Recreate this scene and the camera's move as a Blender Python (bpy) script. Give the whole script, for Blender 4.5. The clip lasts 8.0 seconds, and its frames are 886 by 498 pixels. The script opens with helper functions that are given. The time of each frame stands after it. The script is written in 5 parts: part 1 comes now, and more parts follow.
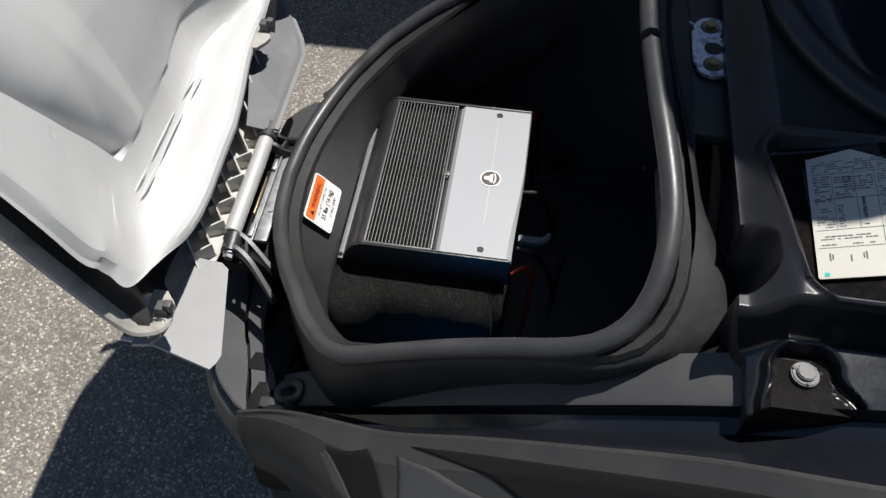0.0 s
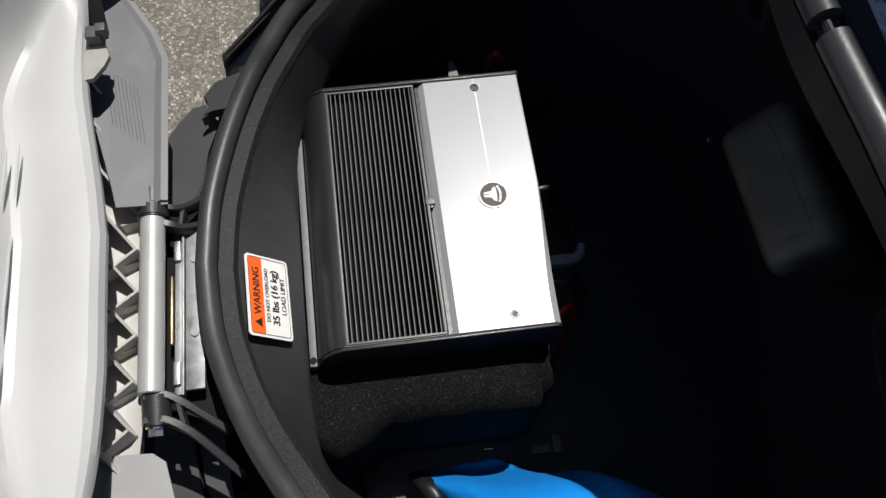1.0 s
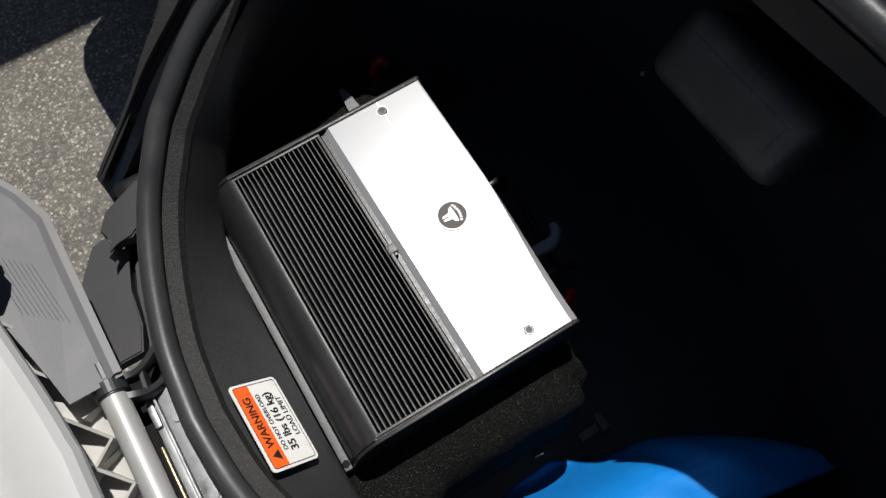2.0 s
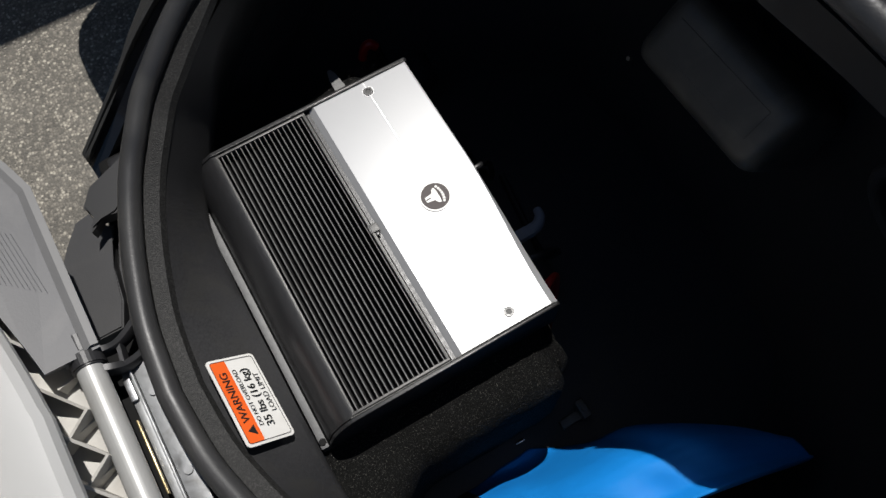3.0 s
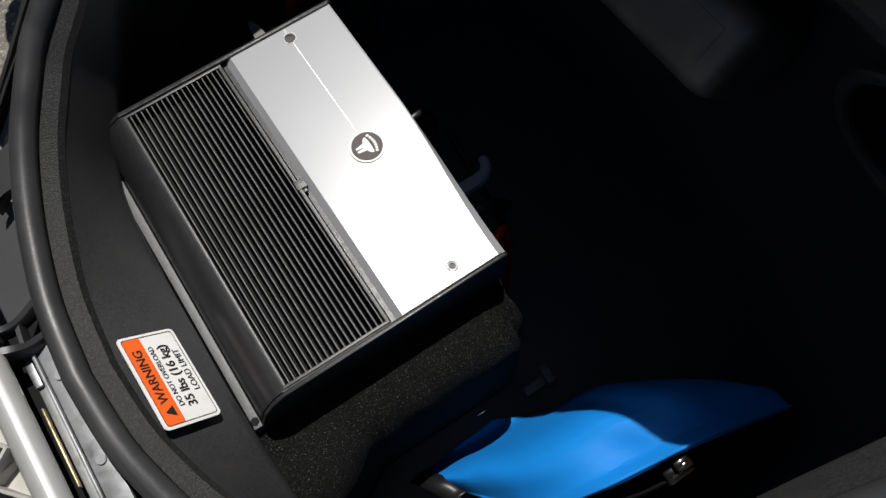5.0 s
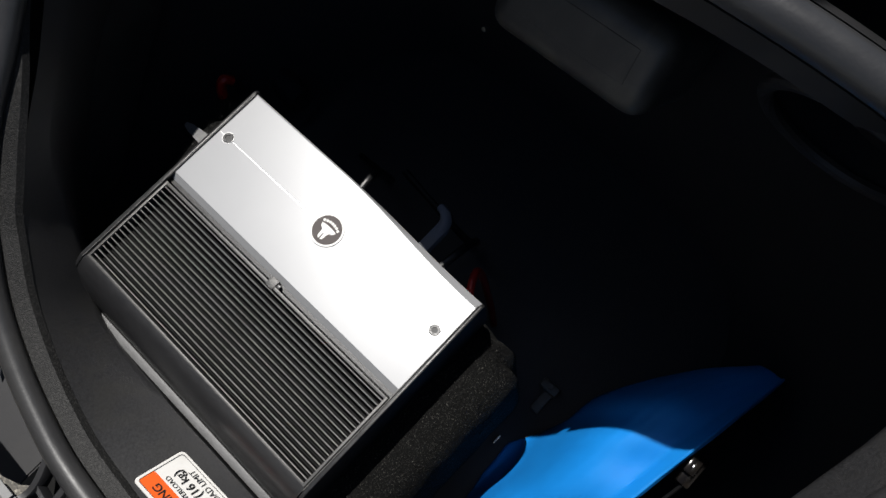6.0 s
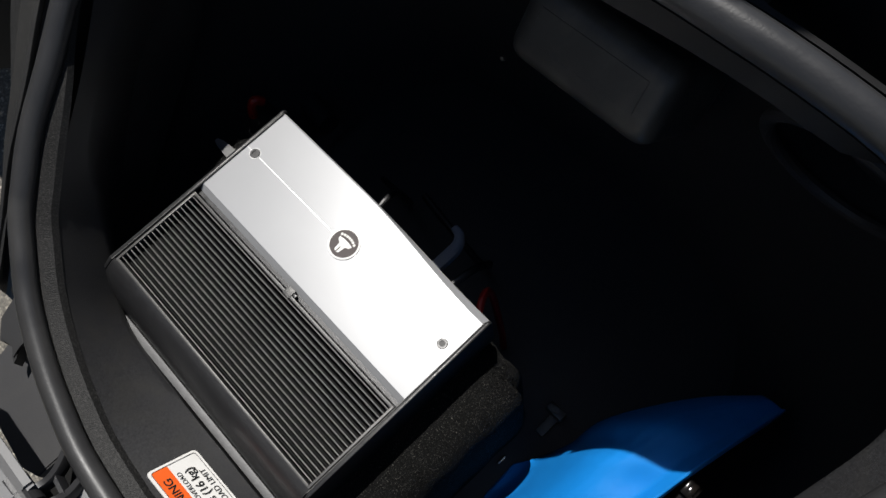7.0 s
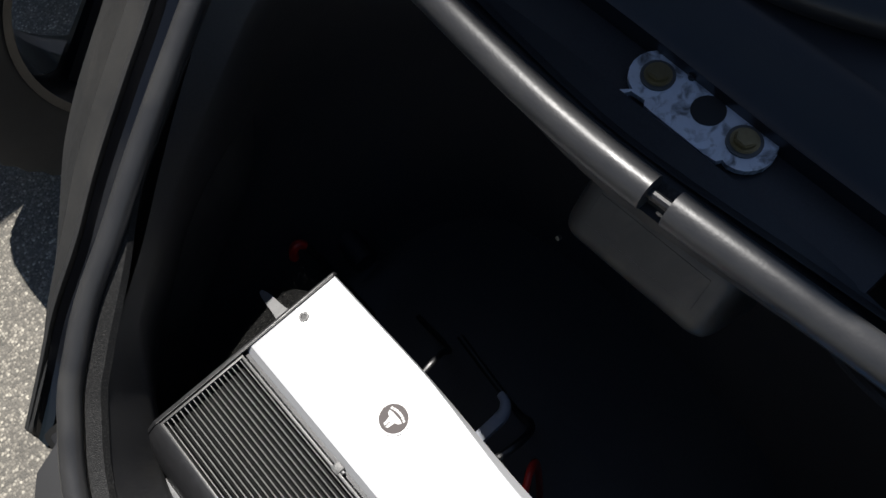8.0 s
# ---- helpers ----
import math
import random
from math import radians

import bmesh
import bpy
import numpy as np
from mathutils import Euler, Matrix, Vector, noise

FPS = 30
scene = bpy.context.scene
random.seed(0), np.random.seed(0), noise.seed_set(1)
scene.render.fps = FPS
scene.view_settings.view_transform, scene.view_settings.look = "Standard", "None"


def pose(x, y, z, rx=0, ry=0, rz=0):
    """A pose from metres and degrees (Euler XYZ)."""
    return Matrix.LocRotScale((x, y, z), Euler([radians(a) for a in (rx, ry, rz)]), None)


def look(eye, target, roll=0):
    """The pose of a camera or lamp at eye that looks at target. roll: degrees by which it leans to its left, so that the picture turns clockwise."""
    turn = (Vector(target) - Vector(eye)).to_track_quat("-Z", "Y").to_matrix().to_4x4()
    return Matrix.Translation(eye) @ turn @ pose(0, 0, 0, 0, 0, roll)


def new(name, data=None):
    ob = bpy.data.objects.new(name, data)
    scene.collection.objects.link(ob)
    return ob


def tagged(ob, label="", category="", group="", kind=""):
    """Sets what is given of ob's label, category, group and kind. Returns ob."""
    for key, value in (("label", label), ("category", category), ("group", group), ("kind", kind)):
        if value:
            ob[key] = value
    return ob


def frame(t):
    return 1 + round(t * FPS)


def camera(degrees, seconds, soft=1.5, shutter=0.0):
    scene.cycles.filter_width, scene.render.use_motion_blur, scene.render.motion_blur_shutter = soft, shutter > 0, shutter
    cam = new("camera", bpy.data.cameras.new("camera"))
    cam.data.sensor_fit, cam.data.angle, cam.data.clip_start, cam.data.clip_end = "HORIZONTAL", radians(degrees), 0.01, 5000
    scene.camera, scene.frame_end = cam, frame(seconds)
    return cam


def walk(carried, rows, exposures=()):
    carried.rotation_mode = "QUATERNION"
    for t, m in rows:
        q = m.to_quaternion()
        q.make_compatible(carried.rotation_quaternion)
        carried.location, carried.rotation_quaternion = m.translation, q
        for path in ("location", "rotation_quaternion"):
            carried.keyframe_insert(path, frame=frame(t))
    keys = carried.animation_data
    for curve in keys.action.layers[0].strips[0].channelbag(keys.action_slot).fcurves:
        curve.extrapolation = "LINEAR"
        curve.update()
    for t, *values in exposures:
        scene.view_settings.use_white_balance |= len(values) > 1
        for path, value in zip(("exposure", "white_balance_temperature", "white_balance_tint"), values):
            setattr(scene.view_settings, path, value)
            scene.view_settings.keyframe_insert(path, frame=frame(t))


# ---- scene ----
from mathutils.bvhtree import BVHTree

cam = camera(57.0, 8.0)
PATH = [
    (0, (0.065, -0.587, 1.096), (-0.084, 0.599, -0.507), 1.4),
    (0.2, (0.026, -0.526, 1.081), (-0.02, 0.604, -0.568), 2.3),
    (0.4, (-0.011, -0.457, 1.05), (0.004, 0.595, -0.651), 1.7),
    (0.5, (-0.025, -0.42, 1.03), (-0.005, 0.621, -0.678), 0.9),
    (1, (-0.046, -0.283, 0.975), (0.103, 0.54, -0.841), 3.0),
    (1.5, (-0.063, -0.208, 0.958), (0.263, 0.473, -0.894), -1.2),
    (2, (-0.066, -0.2, 0.952), (0.257, 0.459, -0.909), -5.4),
    (3.5, (-0.057, -0.223, 0.943), (0.272, 0.445, -0.914), -3.7),
    (4, (-0.05, -0.213, 0.937), (0.28, 0.46, -0.917), -4.7),
    (5.3, (-0.036, -0.238, 0.885), (0.325, 0.33, -0.999), -4.6),
    (5.5, (-0.012, -0.219, 0.889), (0.323, 0.316, -1.009), -9.4),
    (6, (0.0, -0.204, 0.922), (0.321, 0.345, -0.974), -16.7),
    (6.5, (-0.011, -0.217, 0.938), (0.325, 0.422, -0.928), -17.1),
    (7, (-0.006, -0.225, 0.935), (0.335, 0.43, -0.924), -16.9),
    (7.5, (0.027, -0.186, 0.931), (0.407, 0.449, -0.927), -14.4),
    (7.6, (0.026, -0.166, 0.946), (0.444, 0.463, -0.906), -12.2),
    (7.8, (0.029, -0.138, 0.966), (0.454, 0.502, -0.881), -12.4),
    (8, (0.021, -0.14, 0.97), (0.45, 0.572, -0.85), -11.9),
]
EXPOSURES = [(0.0, 0.62), (0.5, 0.5), (1.0, 0.14), (1.5, 0.04), (2.0, 0.0), (3.5, -0.1), (4.0, -0.06), (5.5, -0.06), (6.0, 0.06), (6.5, 0.0), (7.0, 0.0), (7.5, 0.12), (8.0, 0.62)]
walk(cam, [(t, look(eye, target, roll)) for t, eye, target, roll in PATH], EXPOSURES)

# ---------------------------------------------------------------- light
SUN = Vector((0.235, 0.30, 1.0)).normalized()
world = bpy.data.worlds.new("sky")
scene.world = world
world.use_nodes = True
wn = world.node_tree.nodes
sky = wn.new("ShaderNodeTexSky")
sky.sky_type, sky.sun_disc = "NISHITA", False
sky.ozone_density, sky.dust_density = 2.5, 0.4
sky.sun_elevation = math.asin(SUN.z)
sky.sun_rotation = math.atan2(SUN.x, SUN.y)
world.node_tree.links.new(sky.outputs[0], wn["Background"].inputs[0])
wn["Background"].inputs[1].default_value = 0.048
sun = new("sun", bpy.data.lights.new("sun", "SUN"))
sun.data.energy, sun.data.angle, sun.data.color = 4.4, radians(0.53), (1.0, 0.97, 0.93)
sun.matrix_world = look(SUN * 8, (0, 0, 0))


# ---------------------------------------------------------------- materials
def socket(node, name, value):
    node.inputs[name].default_value = value


def material(name, color, rough=0.5, metal=0.0, vary=0.0, scale=40.0, bump=0.0, bump_scale=400.0, spec=0.5,
             stain=None, stain_scale=6.0, stain_amount=0.0, aniso=0.0, stretch=(1, 1, 1), rough_vary=0.0, sheen=0.0, coat=0.0):
    """A surface with grain, a second, larger scale of staining, and fine relief."""
    m = bpy.data.materials.new(name)
    m.use_nodes = True
    n, l = m.node_tree.nodes, m.node_tree.links
    b = n["Principled BSDF"]
    socket(b, "Base Color", (*color, 1)), socket(b, "Roughness", rough), socket(b, "Metallic", metal)
    socket(b, "Specular IOR Level", spec), socket(b, "Anisotropic", aniso)
    socket(b, "Sheen Weight", sheen), socket(b, "Coat Weight", coat)
    co = n.new("ShaderNodeTexCoord")
    mp = n.new("ShaderNodeMapping")
    mp.inputs["Scale"].default_value = stretch
    l.new(co.outputs["Object"], mp.inputs["Vector"])
    last = None
    if vary or rough_vary:
        t = n.new("ShaderNodeTexNoise")
        socket(t, "Scale", scale), socket(t, "Detail", 6.0), socket(t, "Roughness", 0.65)
        l.new(mp.outputs[0], t.inputs["Vector"])
        if vary:
            mix = n.new("ShaderNodeMix")
            mix.data_type = "RGBA"
            mix.inputs[6].default_value = (*[c * (1 - vary) for c in color], 1)
            mix.inputs[7].default_value = (*[min(1, c * (1 + vary)) for c in color], 1)
            l.new(t.outputs["Fac"], mix.inputs[0])
            last = mix.outputs[2]
        if rough_vary:
            r = n.new("ShaderNodeMapRange")
            socket(r, "From Min", 0.3), socket(r, "From Max", 0.7)
            socket(r, "To Min", max(0.02, rough - rough_vary)), socket(r, "To Max", min(1, rough + rough_vary))
            l.new(t.outputs["Fac"], r.inputs["Value"])
            l.new(r.outputs[0], b.inputs["Roughness"])
    if stain_amount:
        t2 = n.new("ShaderNodeTexNoise")
        socket(t2, "Scale", stain_scale), socket(t2, "Detail", 8.0), socket(t2, "Distortion", 0.6)
        l.new(co.outputs["Object"], t2.inputs["Vector"])
        r2 = n.new("ShaderNodeMapRange")
        socket(r2, "From Min", 0.48), socket(r2, "From Max", 0.68), socket(r2, "To Max", stain_amount)
        l.new(t2.outputs["Fac"], r2.inputs["Value"])
        mix2 = n.new("ShaderNodeMix")
        mix2.data_type = "RGBA"
        mix2.inputs[6].default_value = (*color, 1)
        mix2.inputs[7].default_value = (*stain, 1)
        if last:
            l.new(last, mix2.inputs[6])
        l.new(r2.outputs[0], mix2.inputs[0])
        last = mix2.outputs[2]
    if last:
        l.new(last, b.inputs["Base Color"])
    if bump:
        t3 = n.new("ShaderNodeTexNoise")
        socket(t3, "Scale", bump_scale), socket(t3, "Detail", 3.0)
        l.new(mp.outputs[0], t3.inputs["Vector"])
        bp = n.new("ShaderNodeBump")
        socket(bp, "Strength", bump), socket(bp, "Distance", 0.0006)
        l.new(t3.outputs["Fac"], bp.inputs["Height"])
        l.new(bp.outputs[0], b.inputs["Normal"])
    return m


def asphalt_material():
    m = bpy.data.materials.new("asphalt")
    m.use_nodes = True
    n, l = m.node_tree.nodes, m.node_tree.links
    b = n["Principled BSDF"]
    socket(b, "Roughness", 0.75)
    co = n.new("ShaderNodeTexCoord")
    v = n.new("ShaderNodeTexVoronoi")
    socket(v, "Scale", 270.0)
    fine = n.new("ShaderNodeTexNoise")
    socket(fine, "Scale", 320.0), socket(fine, "Detail", 5.0), socket(fine, "Roughness", 0.7)
    wide = n.new("ShaderNodeTexNoise")
    socket(wide, "Scale", 14.0), socket(wide, "Detail", 6.0)
    for node in (v, fine, wide):
        l.new(co.outputs["Object"], node.inputs["Vector"])
    stone = n.new("ShaderNodeValToRGB")
    e = stone.color_ramp.elements
    e[0].position, e[0].color = 0.0, (0.108, 0.101, 0.089, 1)
    e[1].position, e[1].color = 1.0, (0.52, 0.48, 0.4, 1)
    for pos, col in ((0.45, (0.17, 0.157, 0.134, 1)), (0.85, (0.285, 0.26, 0.218, 1))):
        k = e.new(pos)
        k.color = col
    sep = n.new("ShaderNodeSeparateColor")
    l.new(v.outputs["Color"], sep.inputs[0])
    l.new(sep.outputs[0], stone.inputs[0])
    edge = n.new("ShaderNodeMapRange")
    socket(edge, "From Min", 0.35), socket(edge, "From Max", 0.75), socket(edge, "To Min", 0.0), socket(edge, "To Max", 0.75)
    l.new(v.outputs["Distance"], edge.inputs["Value"])
    tar = n.new("ShaderNodeMix")
    tar.data_type = "RGBA"
    tar.inputs[7].default_value = (0.125, 0.116, 0.1, 1)
    l.new(edge.outputs[0], tar.inputs[0])
    l.new(stone.outputs[0], tar.inputs[6])
    dust = n.new("ShaderNodeMix")
    dust.data_type, dust.blend_type = "RGBA", "OVERLAY"
    dust.inputs[0].default_value = 0.7
    l.new(tar.outputs[2], dust.inputs[6])
    grey = n.new("ShaderNodeMix")
    grey.data_type = "RGBA"
    grey.inputs[0].default_value = 0.5
    l.new(fine.outputs["Fac"], grey.inputs[6])
    l.new(wide.outputs["Fac"], grey.inputs[7])
    l.new(grey.outputs[2], dust.inputs[7])
    l.new(dust.outputs[2], b.inputs["Base Color"])
    bp = n.new("ShaderNodeBump")
    socket(bp, "Strength", 0.6), socket(bp, "Distance", 0.0025)
    add = n.new("ShaderNodeMath")
    add.operation = "SUBTRACT"
    l.new(fine.outputs["Fac"], add.inputs[0])
    l.new(v.outputs["Distance"], add.inputs[1])
    l.new(add.outputs[0], bp.inputs["Height"])
    l.new(bp.outputs[0], b.inputs["Normal"])
    return m


def carpet_material():
    m = material("carpet", (0.018, 0.018, 0.018), 0.95, 0, spec=0.15)
    n, l = m.node_tree.nodes, m.node_tree.links
    b = n["Principled BSDF"]
    co = n.new("ShaderNodeTexCoord")
    v = n.new("ShaderNodeTexNoise")
    socket(v, "Scale", 900.0), socket(v, "Detail", 4.0), socket(v, "Roughness", 0.8)
    l.new(co.outputs["Object"], v.inputs["Vector"])
    r = n.new("ShaderNodeValToRGB")
    r.color_ramp.elements[0].position, r.color_ramp.elements[0].color = 0.45, (0.006, 0.006, 0.006, 1)
    r.color_ramp.elements[1].position, r.color_ramp.elements[1].color = 0.80, (0.40, 0.38, 0.34, 1)
    k = r.color_ramp.elements.new(0.6)
    k.color = (0.018, 0.018, 0.017, 1)
    l.new(v.outputs["Fac"], r.inputs[0])
    l.new(r.outputs[0], b.inputs["Base Color"])
    bp = n.new("ShaderNodeBump")
    socket(bp, "Strength", 1.0), socket(bp, "Distance", 0.002)
    l.new(v.outputs["Fac"], bp.inputs["Height"])
    l.new(bp.outputs[0], b.inputs["Normal"])
    return m


ASPHALT = asphalt_material()
CARPET = carpet_material()
TUB = material("grained black plastic", (0.026, 0.026, 0.0275), 0.46, vary=0.7, scale=700, bump=0.12, bump_scale=1400, spec=0.4,
               stain=(0.034, 0.033, 0.030), stain_scale=38, stain_amount=0.5, rough_vary=0.08)
BAND = material("dusty pebbled plastic", (0.013, 0.013, 0.0128), 0.55, vary=0.6, scale=900, bump=0.7, bump_scale=1300, spec=0.3,
                stain=(0.11, 0.106, 0.1), stain_scale=800, stain_amount=0.24)
RIMWALL = material("dull dusty black plastic", (0.02, 0.02, 0.0205), 0.55, vary=0.25, scale=60, bump=0.08, bump_scale=1200, spec=0.3,
                   stain=(0.05, 0.048, 0.044), stain_scale=22, stain_amount=0.45, rough_vary=0.08)
LIP = material("dusty grey lip", (0.33, 0.315, 0.29), 0.6, vary=0.3, scale=90, bump=0.2, bump_scale=500,
               stain=(0.12, 0.11, 0.095), stain_scale=40, stain_amount=0.6)
RUBBER = material("black rubber", (0.034, 0.034, 0.035), 0.4, vary=0.2, scale=30, bump=0.15, bump_scale=700, spec=0.5,
                  stain=(0.07, 0.068, 0.063), stain_scale=25, stain_amount=0.3, rough_vary=0.1)
GLOSS = material("glossy black paint", (0.008, 0.009, 0.012), 0.16, vary=0.2, scale=20, bump=0.05, bump_scale=300, spec=0.5,
                 stain=(0.03, 0.027, 0.024), stain_scale=30, stain_amount=0.12, rough_vary=0.06)
DECK = material("satin black plastic", (0.016, 0.016, 0.018), 0.35, vary=0.2, scale=50, bump=0.03, bump_scale=800, spec=0.4,
                stain=(0.03, 0.028, 0.026), stain_scale=18, stain_amount=0.25, rough_vary=0.05)
BAY = material("smooth near-black plastic", (0.006, 0.0052, 0.005), 0.13, vary=0.3, scale=120, bump=0.02, bump_scale=600, spec=0.2,
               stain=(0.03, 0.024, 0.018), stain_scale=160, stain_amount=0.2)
HOODIN = material("light grey moulded plastic", (0.47, 0.47, 0.465), 0.42, vary=0.05, scale=20, bump=0.06, bump_scale=500,
                  stain=(0.41, 0.405, 0.39), stain_scale=9, stain_amount=0.5)
HOODRIB = material("dusty light grey plastic", (0.5, 0.485, 0.45), 0.6, vary=0.12, scale=60, bump=0.15, bump_scale=500,
                   stain=(0.33, 0.3, 0.26), stain_scale=30, stain_amount=0.5)
SKIN = material("mid grey plastic", (0.082, 0.083, 0.09), 0.5, vary=0.1, scale=40, bump=0.1, bump_scale=700,
                stain=(0.2, 0.195, 0.19), stain_scale=16, stain_amount=0.4)
NEARWINGGREY = material("near wing grey, toned up for sun", (0.25, 0.25, 0.25), 0.5, vary=0.1, scale=40, bump=0.1, bump_scale=700,
                      stain=(0.3, 0.29, 0.27), stain_scale=16, stain_amount=0.4)
EDGEGREY = material("grey plastic edge", (0.135, 0.135, 0.137), 0.5, vary=0.1, scale=40, bump=0.1, bump_scale=700)
LEAF = material("dull hinge steel", (0.27, 0.275, 0.28), 0.5, metal=0.6, vary=0.25, scale=60, bump=0.25, bump_scale=160,
                stain=(0.1, 0.095, 0.085), stain_scale=70, stain_amount=0.6, rough_vary=0.15)
LINER = material("charcoal plastic", (0.055, 0.056, 0.06), 0.5, vary=0.15, scale=40, bump=0.15, bump_scale=700,
                 stain=(0.11, 0.105, 0.1), stain_scale=20, stain_amount=0.35)
BODY = material("dark grey satin paint", (0.034, 0.0335, 0.0325), 0.42, vary=0.12, scale=120, spec=0.35, bump=0.05, bump_scale=500,
                stain=(0.065, 0.062, 0.057), stain_scale=14, stain_amount=0.35, rough_vary=0.06)
AMPBLACK = material("black anodised aluminium", (0.016, 0.016, 0.017), 0.36, vary=0.2, scale=200, bump=0.12, bump_scale=1500, spec=0.5, rough_vary=0.08)
# FIN's pale tone holds sun glint and wear, FINSIDE's black the shade between fins
FIN = material("worn, sun-toned fin crest", (0.37, 0.368, 0.36), 0.36, metal=0.5, vary=0.2, scale=300, bump=0.15, bump_scale=1600,
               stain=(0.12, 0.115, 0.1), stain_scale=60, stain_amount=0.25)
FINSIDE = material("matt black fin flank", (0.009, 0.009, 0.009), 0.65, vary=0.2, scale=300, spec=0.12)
RAIL = material("worn black edge", (0.095, 0.094, 0.092), 0.45, metal=0.5, vary=0.35, scale=900, bump=0.3, bump_scale=1500)
CUT = material("bright engraved line", (0.6, 0.6, 0.6), 0.35, metal=0.6, vary=0.1, scale=200)
ALU = material("satin silver paint", (0.34, 0.345, 0.355), 0.31, metal=0.1, vary=0.02, scale=14, bump=0.004, bump_scale=900, rough_vary=0.012)
ALUEDGE = material("cut aluminium edge", (0.13, 0.13, 0.13), 0.55, metal=0.3, vary=0.4, scale=200, bump=0.3, bump_scale=900)
WASHER = material("dull washer steel", (0.12, 0.12, 0.115), 0.45, metal=0.8, vary=0.3, scale=300, bump=0.2, bump_scale=500)
STEEL = material("galvanised steel", (0.5, 0.52, 0.55), 0.38, metal=0.9, vary=0.2, scale=35, bump=0.2, bump_scale=120,
                 stain=(0.16, 0.15, 0.13), stain_scale=45, stain_amount=0.7, rough_vary=0.15)
PLATE = material("stained zinc plate", (0.6, 0.64, 0.7), 0.45, metal=0.5, vary=0.25, scale=90, bump=0.3, bump_scale=200,
                 stain=(0.035, 0.032, 0.028), stain_scale=150, stain_amount=0.95, rough_vary=0.15)
GOLD = material("yellow zinc bolt", (0.3, 0.24, 0.13), 0.35, metal=0.9, vary=0.25, scale=200, bump=0.2, bump_scale=400)
CHROME = material("bright bolt steel", (0.6, 0.6, 0.6), 0.25, metal=1.0, vary=0.2, scale=200, bump=0.2, bump_scale=300)
TUBE = material("satin grey paint", (0.42, 0.42, 0.41), 0.42, metal=0.2, vary=0.08, scale=60, bump=0.06, bump_scale=500,
                stain=(0.28, 0.26, 0.22), stain_scale=25, stain_amount=0.3)
BLUE = material("blue nylon", (0.008, 0.24, 0.72), 0.5, vary=0.1, scale=30, bump=0.35, bump_scale=2200, spec=0.3,
                stain=(0.007, 0.19, 0.62), stain_scale=14, stain_amount=0.4)
ORANGE = material("orange print", (0.85, 0.13, 0.02), 0.4, vary=0.05, scale=50)
PAPER = material("white vinyl", (0.78, 0.77, 0.74), 0.4, vary=0.03, scale=40, stain=(0.6, 0.58, 0.54), stain_scale=40, stain_amount=0.3)
SHEET = material("label paper", (0.48, 0.465, 0.41), 0.45, vary=0.04, scale=40, stain=(0.5, 0.48, 0.42), stain_scale=30, stain_amount=0.4)
INK = material("black ink", (0.012, 0.012, 0.012), 0.5)
INKGREY = material("grey ink", (0.11, 0.11, 0.12), 0.5)
TEAL = material("teal ink", (0.02, 0.4, 0.33), 0.5)
RED = material("red cable sheath", (0.36, 0.014, 0.011), 0.4, vary=0.1, scale=80)
GREYCABLE = material("grey connector plastic", (0.22, 0.235, 0.27), 0.45, vary=0.1, scale=80, bump=0.1)
BLACKCABLE = material("black cable sheath", (0.012, 0.012, 0.013), 0.4, vary=0.1, scale=80)
EMBLEM = material("dark emblem", (0.055, 0.042, 0.04), 0.6, metal=0.0, vary=0.1, scale=400)
SHELF = material("dull black plastic", (0.045, 0.045, 0.046), 0.6, vary=0.15, scale=60, bump=0.06, bump_scale=900, stain=(0.07, 0.068, 0.064), stain_scale=18, stain_amount=0.4)
GRIP = material("scuffed black plastic", (0.062, 0.059, 0.052), 0.36, vary=0.3, scale=40, bump=0.08, bump_scale=700, stain=(0.13, 0.12, 0.095), stain_scale=30, stain_amount=0.5)
NOSE = material("weathered grey plastic", (0.036, 0.036, 0.038), 0.45, vary=0.15, scale=40, bump=0.1, bump_scale=700, stain=(0.055, 0.054, 0.052), stain_scale=20, stain_amount=0.4)
ARM = material("black cast arm", (0.026, 0.026, 0.028), 0.42, metal=0.1, vary=0.2, scale=60, bump=0.2, bump_scale=400)
TYRE = material("tyre rubber", (0.018, 0.018, 0.018), 0.75, vary=0.25, scale=60, bump=0.4, bump_scale=300)
WALL = material("painted wall", (0.5, 0.47, 0.42), 0.85, vary=0.08, scale=4, bump=0.3, bump_scale=60)


# ---------------------------------------------------------------- mesh helpers
def finish(bm, name, mat, smooth=True, angle=35):
    me = bpy.data.meshes.new(name)
    bmesh.ops.recalc_face_normals(bm, faces=bm.faces)
    if smooth:
        for f in bm.faces:
            f.smooth = True
        for e in bm.edges:
            if len(e.link_faces) == 2 and e.calc_face_angle(0) > radians(angle):
                e.smooth = False
    bm.to_mesh(me)
    bm.free()
    me.materials.append(mat)
    return me


def part(name, bm, mat, parent, label="", smooth=True, angle=35):
    ob = new(name, finish(bm, name, mat, smooth, angle))
    ob.parent = parent
    if label:
        ob["label"] = label
    return ob


def thing(name, label, category, place=(0, 0, 0), group="", kind=""):
    ob = new(name)
    ob.empty_display_size = 0.05
    ob.location = place
    return tagged(ob, label, category, group, kind)


